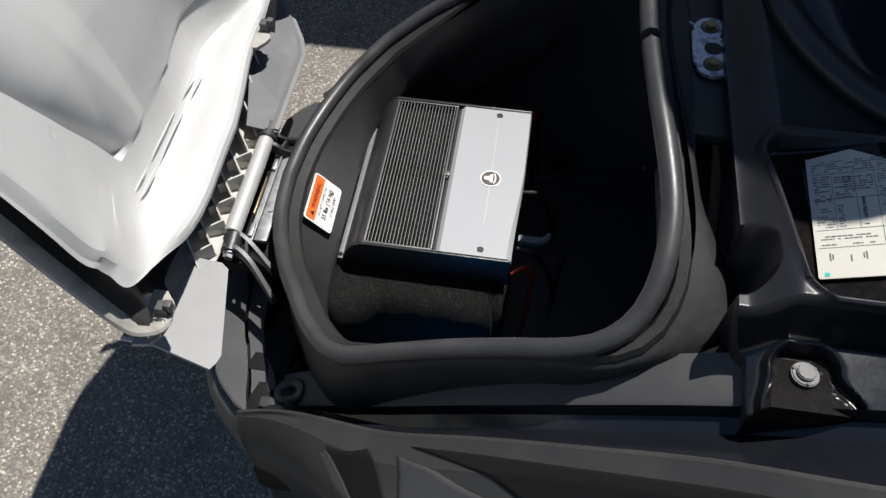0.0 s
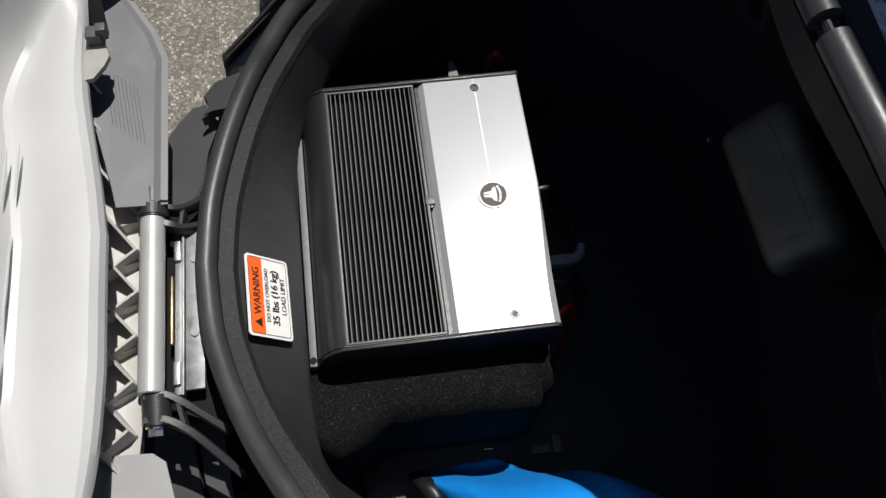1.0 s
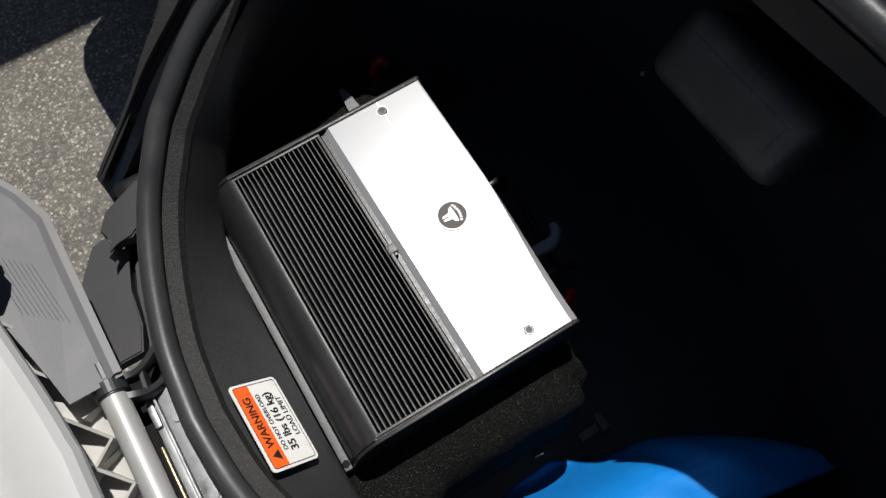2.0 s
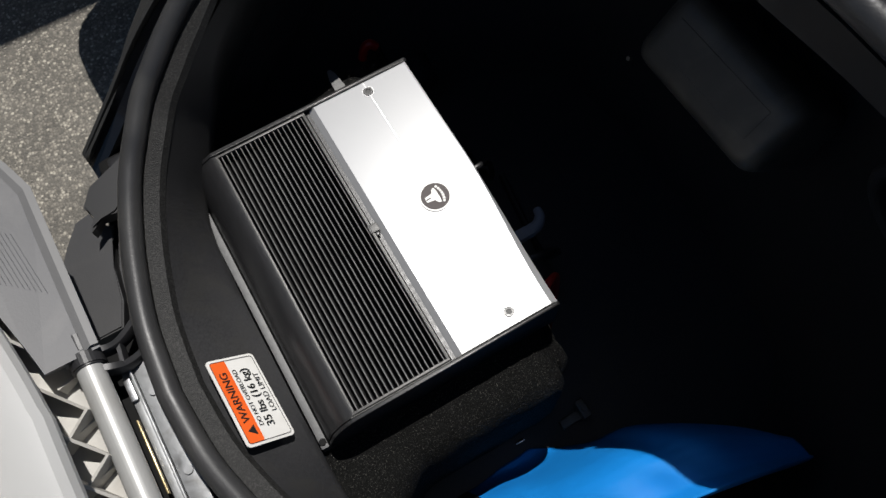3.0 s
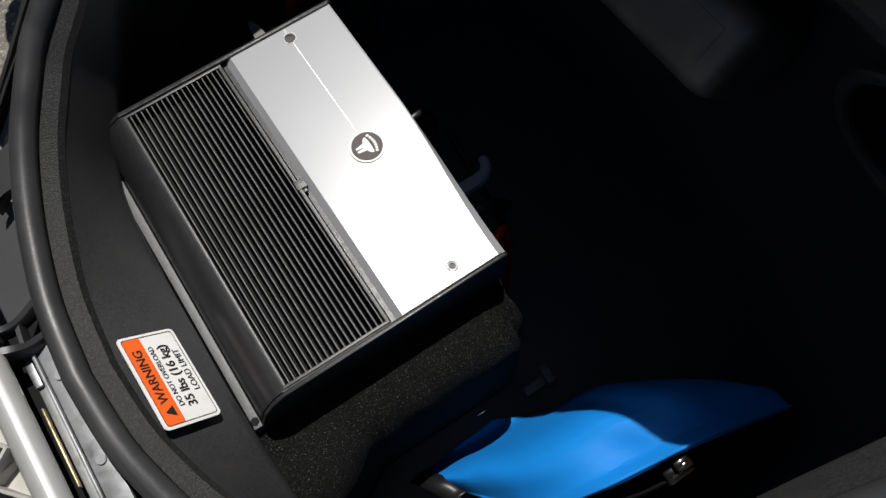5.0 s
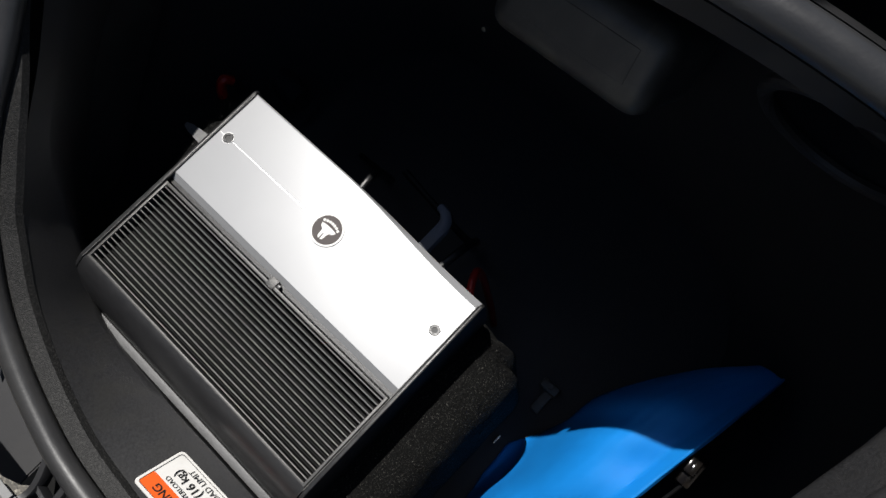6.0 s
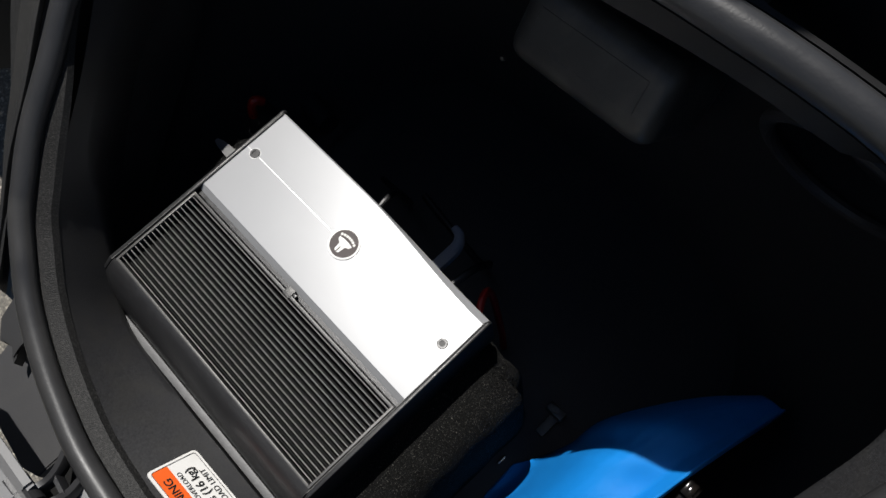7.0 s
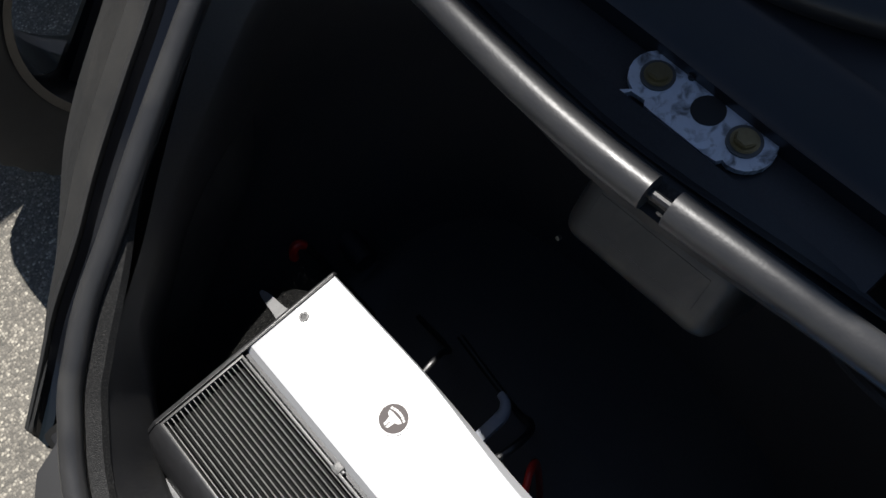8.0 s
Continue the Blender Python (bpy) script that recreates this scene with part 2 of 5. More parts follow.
def box(bm, x0, x1, y0, y1, z0, z1, bevel=0.0, seg=2, m=None):
    r = bmesh.ops.create_cube(bm, size=1, matrix=Matrix.LocRotScale(((x0 + x1) / 2, (y0 + y1) / 2, (z0 + z1) / 2), None, (x1 - x0, y1 - y0, z1 - z0)))
    if bevel:
        edges = list({e for v in r["verts"] for e in v.link_edges})
        out = bmesh.ops.bevel(bm, geom=edges, offset=bevel, segments=seg, affect="EDGES", profile=0.6)
        vs = {v for f in out["faces"] for v in f.verts} | {v for v in r["verts"] if v.is_valid}
    else:
        vs = set(r["verts"])
    if m is not None:
        bmesh.ops.transform(bm, matrix=m, verts=list(vs))
    return bm


def boxed(*a, **k):
    return box(bmesh.new(), *a, **k)


def cyl(bm, p, q, r, seg=20, r2=None, caps=True):
    p, q = Vector(p), Vector(q)
    d = q - p
    m = Matrix.Translation((p + q) / 2) @ d.to_track_quat("Z", "Y").to_matrix().to_4x4()
    bmesh.ops.create_cone(bm, cap_ends=caps, segments=seg, radius1=r, radius2=r if r2 is None else r2, depth=d.length, matrix=m)
    return bm


def smooth_path(points, n, closed=False):
    """Catmull-Rom through the points, resampled to n places of even spacing."""
    P = np.array(points, float)
    k = len(P)
    fine = []
    for i in range(k if closed else k - 1):
        if closed:
            a, b, c, d = P[(i - 1) % k], P[i], P[(i + 1) % k], P[(i + 2) % k]
        else:
            a, b, c, d = P[max(i - 1, 0)], P[i], P[i + 1], P[min(i + 2, k - 1)]
        for u in np.linspace(0, 1, 12, endpoint=False):
            fine.append(0.5 * (2 * b + (c - a) * u + (2 * a - 5 * b + 4 * c - d) * u * u + (3 * b - a - 3 * c + d) * u ** 3))
    fine.append(P[0] if closed else P[-1])
    fine = np.array(fine)
    s = np.r_[0, np.cumsum(np.linalg.norm(np.diff(fine, axis=0), axis=1))]
    t = np.linspace(0, s[-1], n, endpoint=not closed)
    return np.stack([np.interp(t, s, fine[:, i]) for i in range(fine.shape[1])], 1)


def loft(bm, rings, closed=True, caps=False):
    rows = [[bm.verts.new(p) for p in r] for r in rings]
    n = len(rows[0])
    for a, b in zip(rows[:-1], rows[1:]):
        for i in range(n if closed else n - 1):
            j = (i + 1) % n
            bm.faces.new((a[i], a[j], b[j], b[i]))
    if caps:
        bm.faces.new(rows[0])
        bm.faces.new(rows[-1])
    return bm


def sweep(bm, path, r, seg=12, squash=1.0, closed=False, caps=True):
    """A tube of radius r along a path."""
    P = [Vector(p) for p in path]
    n = len(P)
    rings = []
    for i, p in enumerate(P):
        a = P[(i - 1) % n] if closed else P[max(i - 1, 0)]
        b = P[(i + 1) % n] if closed else P[min(i + 1, n - 1)]
        d = (b - a).normalized()
        side = d.cross(Vector((0, 0, 1)))
        side = side.normalized() if side.length > 1e-4 else Vector((1, 0, 0))
        up = side.cross(d)
        rr = r(i / max(1, n - 1)) if callable(r) else r
        rings.append([p + side * math.cos(t) * rr + up * math.sin(t) * rr * squash for t in np.linspace(0, 2 * math.pi, seg, endpoint=False)])
    if closed:
        rings.append(rings[0])
        loft(bm, rings)
        bmesh.ops.remove_doubles(bm, verts=bm.verts, dist=1e-6)
        return bm
    return loft(bm, rings, caps=caps)


def prism(bm, outline, thick, m, bevel=0.0):
    """A plate: an outline in the plane z = 0, thickened down, then placed by m."""
    top = [bm.verts.new(m @ Vector((x, y, 0))) for x, y in outline]
    low = [bm.verts.new(m @ Vector((x, y, -thick))) for x, y in outline]
    n = len(top)
    f = bm.faces.new(top)
    bm.faces.new(low[::-1])
    for i in range(n):
        bm.faces.new((top[i], low[i], low[(i + 1) % n], top[(i + 1) % n]))
    if bevel:
        bmesh.ops.bevel(bm, geom=list(f.edges), offset=bevel, segments=2, affect="EDGES")
    return bm


def grid(bm, us, vs, f):
    rows = [[bm.verts.new(f(u, v)) for v in vs] for u in us]
    for a, b in zip(rows[:-1], rows[1:]):
        for i in range(len(vs) - 1):
            bm.faces.new((a[i], a[i + 1], b[i + 1], b[i]))
    return bm


def thicken(ob, t):
    mod = ob.modifiers.new("thickness", "SOLIDIFY")
    mod.thickness, mod.offset = t, -1
    return ob


def round_rect(x0, x1, y0, y1, r, n=6):
    out = []
    for cx, cy, a0 in ((x1 - r, y1 - r, 0), (x0 + r, y1 - r, 90), (x0 + r, y0 + r, 180), (x1 - r, y0 + r, 270)):
        for k in range(n + 1):
            a = radians(a0 + 90 * k / n)
            out.append((cx + r * math.cos(a), cy + r * math.sin(a)))
    return out


def lettering(name, text, size, m, mat, parent, bold=0.0):
    cu = bpy.data.curves.new(name, "FONT")
    cu.body, cu.size, cu.align_x, cu.align_y, cu.offset, cu.extrude = text, size, "CENTER", "CENTER", bold, 0.00004
    tmp = bpy.data.objects.new(name, cu)
    scene.collection.objects.link(tmp)
    dg = bpy.context.evaluated_depsgraph_get()
    me = bpy.data.meshes.new_from_object(tmp.evaluated_get(dg))
    bpy.data.objects.remove(tmp)
    me.transform(m)
    me.materials.clear()
    me.materials.append(mat)
    ob = new(name, me)
    ob.parent = parent
    return ob


# ---------------------------------------------------------------- ground
MID = -0.04                                   # the vehicle's centre line


def make_ground():
    bm = bmesh.new()
    near = np.linspace(-2.5, 2.5, 51)
    us = np.r_[-600, -60, -12, -5, near, 5, 12, 60, 600]
    grid(bm, us, us, lambda u, v: (u, v, 0.002 * noise.noise((u * 3, v * 3, 0)) if abs(u) < 2.5 and abs(v) < 2.5 else 0))
    g = new("ground", finish(bm, "ground", ASPHALT))
    return tagged(g, "old grey asphalt with pale stones showing", "asphalt", kind="structure")


make_ground()
# unseen wall added so the asphalt beyond the vehicle lies in shadow
bm = boxed(-6, 6, 1.16, 1.36, -0.01, 1.55, bevel=0.01)
tagged(new("shadow_wall", finish(bm, "shadow_wall", WALL)), "unseen low wall added to cast the far ground shadow", "wall", kind="structure")

# ---------------------------------------------------------------- vehicle: storage tub
vehicle = thing("roadster", "parked dark three-wheeled roadster with its front storage hood open", "motorcycle", (0.2, MID, 0))
vehicle.location = (0, 0, 0)

RIM_HALF = [(-.168, 0), (-.164, -.045), (-.155, -.08), (-.146, -.105), (-.132, -.135), (-.114, -.166), (-.09, -.205), (-.058, -.236), (-.011, -.243),
            (.034, -.248), (.075, -.255), (.112, -.262), (.135, -.262), (.153, -.252), (.165, -.235), (.171, -.21), (.172, -.18), (.167, -.14), (.161, -.1), (.155, -.05), (.152, 0)]
LEDGE_HALF = [(-.1065, 0), (-.1065, -.05), (-.105, -.10), (-.099, -.14), (-.083, -.175), (-.062, -.205), (-.03, -.222), (.02, -.232), (.08, -.24), (.13, -.246),
              (.165, -.238), (.185, -.205), (.191, -.15), (.19, -.1), (.188, -.05), (.187, 0)]
DEEP_HALF = [(-.110, 0), (-.109, -.05), (-.106, -.10), (-.104, -.14), (-.097, -.175), (-.083, -.21), (-.055, -.245), (.0, -.272), (.07, -.285), (.16, -.285),
             (.235, -.255), (.28, -.19), (.295, -.12), (.3, -.06), (.301, 0)]
FLOOR_HALF = [(-.09, 0), (-.09, -.05), (-.087, -.10), (-.08, -.14), (-.07, -.165), (-.05, -.185), (-.02, -.198), (.02, -.205), (.09, -.21), (.16, -.208),
              (.21, -.195), (.25, -.16), (.262, -.11), (.267, -.06), (.268, 0)]
HALF_N = 64


def rim_height(x, dy):
    crown = 0.064 * max(0.0, 1 - (dy / 0.25) ** 2)
    w = min(1.0, max(0.0, (x - 0.10) / 0.06))
    return 0.55 + 0.58 * x + crown * w * w * (3 - 2 * w)


def whole(half, height, n=HALF_N):
    """The closed loop of a half outline, mirrored about the centre line."""
    h = smooth_path(half, n)
    pts = [(x, MID + d, height(x, d)) for x, d in h]
    return pts + [(x, MID - d - far_corner(x, d), height(x, d)) for x, d in h[-2:0:-1]]


def far_corner(x, d):
    """How much further the far front corner of the tub is cut off than the near one."""
    cut = sum(float(np.interp(x + o, (-.135, -.115, -.10, -.085, -.067, -.045, -.02, .03, .07, .15), (0, .006, .015, .027, .036, .034, .028, .014, .008, 0))) for o in np.linspace(-.015, .015, 7)) / 7
    return cut * sstep(.06, .17, abs(d))


def sstep(a, b, x):
    t = min(1.0, max(0.0, (x - a) / (b - a)))
    return t * t * (3 - 2 * t)


def inset(loop, d, dz):
    out, n = [], len(loop)
    for i in range(n):
        a, b = Vector(loop[i - 1]), Vector(loop[(i + 1) % n])
        t = (b - a)
        t.z = 0
        t.normalize()
        nrm = Vector((-t.y, t.x, 0))
        p = Vector(loop[i])
        dd = d(p) if callable(d) else d
        zz = dz(p) if callable(dz) else dz
        out.append(p + nrm * dd + Vector((0, 0, zz)))
    return out


def eased(loop):
    """The loop with the kink at the middle of its rear run rounded off."""
    pts = [Vector(p) for p in loop]
    run = [i for i, p in enumerate(pts) if p.x > 0.10 and abs(p.y - MID) < 0.075]
    for _ in range(14):
        nxt = {i: pts[i] * 0.5 + (pts[i - 1] + pts[(i + 1) % len(pts)]) * 0.25 for i in run}
        for i, p in nxt.items():
            pts[i] = p
    return [tuple(p) for p in pts]


RIM = eased(whole(RIM_HALF, rim_height))


def rear(x):
    """0 at the front of the opening, 1 at its rear."""
    return sstep(-0.06, 0.12, x)


def flare(x):
    return sstep(0.08, 0.165, x)


def back_middle(p):
    """1 along the rear run of the rim, away from its corners."""
    return sstep(0.13, 0.15, p.x) * sstep(0.225, 0.165, abs(p.y - MID))


def band_mid(p):
    return 0.0125 - 0.0125 * sstep(-0.06, 0.02, p.x) - 0.0135 * sstep(0.115, 0.165, p.x) + 0.006 * back_middle(p)


# outer skirt
bm = bmesh.new()
SKIRT = ((-0.006, 0, -0.050, -0.16), (-0.006, -0.004, -0.047, -0.075), (-0.005, -0.009, -0.042, -0.032), (-0.004, -0.013, -0.032, -0.021),
         (-0.003, -0.017, -0.018, -0.0145), (-0.001, -0.020, -0.006, -0.0115), (0.004, -0.022, 0, -0.0095))
loft(bm, [inset(RIM, lambda p, a=a, b=b, c=c: a + b * sstep(0.10, 0.165, p.x) + c * flare(p.x) * (0.05 + 0.95 * sstep(0.262, 0.225, abs(p.y - MID))) * (1 - 0.8 * sstep(0.22, 0.16, abs(p.y - MID))), lambda p, dz=dz: dz if dz > -0.035 else dz * (1 - 0.68 * flare(p.x))) for a, b, c, dz in SKIRT])
part("tub_rim", bm, RIMWALL, vehicle, "dull black plastic rim wall", angle=70)
bm = bmesh.new()
def band_wide(p):
    b = band_mid(p)
    return 0.55 + 0.45 * min(1.0, b / 0.010) if b > 0 else 0.55 + 0.15 * min(1.0, -b / 0.010)


loft(bm, [inset(RIM, lambda p, o=o: band_mid(p) + o * band_wide(p) + (0.004 * back_middle(p) if o < -0.008 else 0), dz) for o, dz in ((-0.0085, -0.0085), (-0.005, -0.0035), (0.005, -0.005), (0.0075, -0.0095))])
part("rim_band", bm, BAND, vehicle, "dusty pebbled lip beside the seal", angle=30)


def ledge_height(x, d):
    front = 0.416 + 0.05 * max(0, x + 0.09)
    side = rim_height(x, d) - 0.035
    w = min(1.0, max(0.0, (x + 0.095) / 0.05))
    return front * (1 - w) + side * w


LEDGE = whole(LEDGE_HALF, ledge_height)
DEEP = whole(DEEP_HALF, lambda x, d: 0.385 + 0.09 * max(0, x) / 0.25)
FLOOR = whole(FLOOR_HALF, lambda x, d: 0.262)


def between(A, B, t, dz=0.0):
    return [tuple(np.array(a) * (1 - t) + np.array(b) * t + np.array((0, 0, dz))) for a, b in zip(A, B)]


BAND_IN = [tuple(p) for p in inset(RIM, lambda p: 0.0195 - 0.0165 * rear(p.x), -0.0095)]
bm = bmesh.new()
loft(bm, [BAND_IN, between(BAND_IN, LEDGE, 0.12, 0.0), between(BAND_IN, LEDGE, 0.5, 0.0), between(BAND_IN, LEDGE, 0.92, 0.0), LEDGE,
          between(LEDGE, DEEP, 0.06, -0.008), between(LEDGE, DEEP, 0.45), DEEP, between(DEEP, FLOOR, 0.5), between(DEEP, FLOOR, 0.85, -0.012), FLOOR])
cap = [v for v in bm.verts][-len(FLOOR):]
bm.faces.new(cap)
part("storage_tub", bm, TUB, vehicle, "deep black moulded storage tub", angle=50)

bm = boxed(0.178, 0.228, MID - 0.108, MID + 0.14, 0.668, 0.6785, bevel=0.003)
part("latch_shelf", bm, TUB, vehicle, "grained black shelf under the latch")
# dark filler added where the gap below the deck should lie in shade
part("deck_gap_filler", boxed(0.224, 0.30, MID - 0.25, MID + 0.27, 0.585, 0.612, bevel=0.004), TUB, vehicle)

# seal: a long piece and a short piece that leave a gap at the rear
n = len(RIM)
gap = min(range(n), key=lambda i: (Vector(RIM[i]) - Vector((0.154, -0.083, 0.704))).length)
order = [Vector(RIM[(gap + k) % n]) + Vector((0, 0, 0.0005)) for k in range(n)]
bm = bmesh.new()
sweep(bm, [order[1] * 0.6 + order[2] * 0.4] + order[2:] + [order[0], order[0] * 0.45 + order[1] * 0.55], 0.0076, seg=16)
seal = part("rubber_seal", bm, RUBBER, vehicle, "round black rubber weather seal with an open joint")
bm = bmesh.new()
sweep(bm, order[0:3], 0.0022, seg=10)
part("seal_core", bm, BLACKCABLE, seal)

# moulded grip on the rear wall
m = pose(0.2195, -0.0445, 0.487, -7, -48, 5)
bm = boxed(-0.019, 0.040, -0.062, 0.060, -0.075, 0.006, bevel=0.017, seg=8, m=m)
grip = part("moulded_box", bm, GRIP, vehicle, "rounded black box moulded on the rear wall")
bm = boxed(-0.001, 0.022, -0.044, 0.044, 0.000, 0.0063, bevel=0.0002, seg=1, m=m)
part("box_cover", bm, GRIP, grip)
part("box_screw", cyl(bmesh.new(), (.199, .0055, .476), (.1965, .0057, .4775), .0016, 12), WASHER, grip)
# round pockets in the rear wall
for yc in (-0.205, 2 * MID + 0.205):
    bm = bmesh.new()
    ring = [Vector((0.243 - 0.3 * (z - 0.53), yc + 0.05 * math.cos(a), z)) for a in np.linspace(0, 2 * math.pi, 48, endpoint=False) for z in [0.53 + 0.052 * math.sin(a)]]
    sweep(bm, ring, 0.0045, seg=10, closed=True)
    pocket = part("round_pocket", bm, TUB, vehicle, "round black pocket in the rear wall")
    bm = bmesh.new()
    loft(bm, [ring, [p + Vector((0.03, (yc - p.y) * 0.15, 0)) for p in ring]])
    bm.faces.new([v for v in bm.verts][-48:])
    part("pocket_bowl", bm, TUB, pocket)

# ---------------------------------------------------------------- warning label on the front ledge
def ledge_label():
    a, b, c = Vector((-.1418, -.0318, .4529)), Vector((-.1162, -.0322, .4282)), Vector((-.1396, -.0944, .4562))
    up = (a - b).normalized()
    along = (a - c)
    along = (along - along.dot(up) * up).normalized()
    nrm = along.cross(up)
    o = (b + c) / 2
    m = Matrix((along, up, nrm)).transposed().to_4x4()
    m.translation = o + nrm * 0.0006
    lab = part("warning_label", prism(bmesh.new(), round_rect(-.0312, .0312, -.0178, .0178, .003), 0.0006, m), PAPER, vehicle, "white and orange load limit label")
    up4 = m @ Matrix.Translation((0, 0, 0.0003))
    part("orange_field", prism(bmesh.new(), round_rect(-.0292, .0292, .0045, .0158, .0015), 0.0002, up4), ORANGE, lab)
    up5 = m @ Matrix.Translation((0, 0, 0.0006))
    b = bmesh.new()
    oa, ob = round_rect(-.0294, .0294, -.016, .016, .002), round_rect(-.0290, .0290, -.0156, .0156, .0018)
    va, vb = [b.verts.new(up4 @ Vector((x, y, 0.0001))) for x, y in oa], [b.verts.new(up4 @ Vector((x, y, 0.0001))) for x, y in ob]
    for i in range(len(va)):
        k = (i + 1) % len(va)
        b.faces.new((va[i], va[k], vb[k], vb[i]))
    part("border", b, INK, lab, smooth=False)
    lettering("wording", "WARNING", 0.0075, up5 @ Matrix.Translation((.003, .0100, 0)), INK, lab, 0.0001)
    tri = [(-.0245, .0072), (-.0175, .0072), (-.0210, .0128)]
    part("symbol", prism(bmesh.new(), tri, 0.0002, up5), INK, lab)
    lettering("wording", "DO NOT OVERLOAD", 0.0043, up5 @ Matrix.Translation((.001, .0014, 0)), INK, lab)
    lettering("wording", "35 lbs (16 kg)", 0.0078, up5 @ Matrix.Translation((0, -.0050, 0)), INK, lab, 0.00012)
    lettering("wording", "LOAD LIMIT", 0.0054, up5 @ Matrix.Translation((.002, -.0120, 0)), INK, lab)


ledge_label()

# ---------------------------------------------------------------- latch plate at the rear of the opening
def latch():
    m = pose(0.205, -0.0545, 0.684, 0, -2, 0)
    out = [(.0005 + .0125 * math.cos(a), .0225 + .0125 * math.sin(a)) for a in np.linspace(radians(10), radians(165), 10)]
    out += [(-.0155, .0295), (-.0162, .0275), (-.0128, .0255), (-.0122, .0185), (-.0142, .0172), (-.0145, .0135), (-.0148, -.0145), (-.0140, -.0205), (-.0118, -.0215)]
    out += [(.0125 * math.cos(a), -.0232 + .0125 * math.sin(a)) for a in np.linspace(radians(185), radians(375), 12)]
    out += [(.0138, -.0135), (.0128, -.0105), (.0158, -.0085), (.0165, -.002), (.0150, .0015), (.0162, .0045), (.0152, .0105), (.0134, .0125), (.0136, .0185)]
    plate = part("latch_plate", prism(bmesh.new(), out, 0.003, m), PLATE, vehicle, "stained zinc striker plate with a round hole", smooth=False)
    part("striker_hole", cyl(bmesh.new(), m @ Vector((.0015, -.003, .0004)), m @ Vector((.0015, -.003, -.002)), 0.0072, 28), INK, plate)
    for y in (0.0225, -0.0225):
        b = bmesh.new()
        cyl(b, m @ Vector((0, y, 0.0)), m @ Vector((0, y, .0010)), 0.0074, 28)
        part("washer", b, WASHER, plate, "dull dark washer")
        b = bmesh.new()
        cyl(b, m @ Vector((0, y, 0.001)), m @ Vector((0, y, .0018)), 0.0060, 28)
        cyl(b, m @ Vector((0, y, 0.0014)), m @ Vector((0, y, .0042)), 0.0047, 6)
        bmesh.ops.bevel(b, geom=list(b.edges), offset=0.0005, segments=2, affect="EDGES")
        part("bolt", b, GOLD, plate, "yellow zinc bolt head", smooth=False)
    part("screw", cyl(bmesh.new(), m @ Vector((.009, .012, 0)), m @ Vector((.009, .012, .002)), 0.0018, 12), INK, plate)


latch()


# ---------------------------------------------------------------- deck behind the opening
def rounded(x, y, x0, x1, y0, y1, r):
    """Distance outside a rounded rectangle (inside: minus)."""
    qx, qy = abs(x - (x0 + x1) / 2) - (x1 - x0) / 2 + r, abs(y - (y0 + y1) / 2) - (y1 - y0) / 2 + r
    return math.hypot(max(qx, 0), max(qy, 0)) + min(max(qx, qy), 0) - r


def pocket_d(x, y):
    return rounded(x + 0.13 * max(0.0, y + 0.30), y, 0.246, 0.345, -0.2985, -0.168, 0.014)


def bay_d(x, y):
    flare_out = 0.014 * sstep(-0.328, -0.35, y)
    return rounded(x - flare_out * (1 if x > 0.2485 else -0.25), y, 0.229, 0.2685, -0.40, -0.3145, 0.011)


def deck_z(x, y):
    z = 0.690 + 0.020 * sstep(0.212, 0.240, x)
    z += 0.02 * sstep(-0.18, 0.05, y) * sstep(0.25, 0.4, x)
    # pocket for the label, with a raised edge
    d = pocket_d(x, y)
    z -= (0.018 - 0.40 * min(0.045, max(0.0, x - 0.2565))) * sstep(0.0015, -0.003, d)
    z += 0.0018 * math.exp(-((d - 0.0035) / 0.0022) ** 2)
    # hollow that opens to the front
    d = rounded(x + 0.25 * max(0.0, -0.272 - y), y, 0.17, 0.2295, -0.2905, -0.2395, 0.017)
    z -= 0.09 * sstep(0.002, -0.011, d)
    # steep fall to the bracket
    s = sstep(-0.300, -0.3135, y)
    z -= (0.036 + 0.20 * max(0.0, -0.3135 - y)) * s
    # bracket: a sunk bay with a raised rim that flares at its open end
    d = bay_d(x, y)
    z += s * 0.0055 * math.exp(-(d / 0.0022) ** 2)
    floor = 0.666
    k = sstep(0.0005, -0.0035, d)
    return z + (floor - z) * k - 10 * max(0.0, -0.352 - y)


def deck_x(x, y):
    """The front edge of the deck draws back beside the bracket."""
    return x + (0.0055 * sstep(-0.31, -0.24, y) + 0.002 * sstep(-0.10, 0.0, y) + 0.013 * sstep(-0.300, -0.318, y)) * sstep(0.24, 0.212, x)


bm = bmesh.new()
xs = list(np.linspace(0.207, 0.30, 180)) + list(np.linspace(0.304, 0.42, 20))
ys = [-0.3535] + list(np.linspace(-0.352, -0.280, 110)) + list(np.linspace(-0.2785, -0.15, 86)) + list(np.linspace(-0.146, 0.27, 80))
rows = grid(bm, xs, ys, lambda x, y: (deck_x(x, y), y, deck_z(deck_x(x, y), y)))
deck = part("cowl_deck", bm, DECK, vehicle, "satin black moulded deck behind the opening", angle=60)
bm = bmesh.new()
grid(bm, [0, 0.15, 1], ys, lambda u, y: (deck_x(0.207, y) - 0.002 * u + 0.012 * u * u, y, deck_z(deck_x(0.207, y), y) - 0.06 * u))
part("deck_front", bm, DECK, deck)
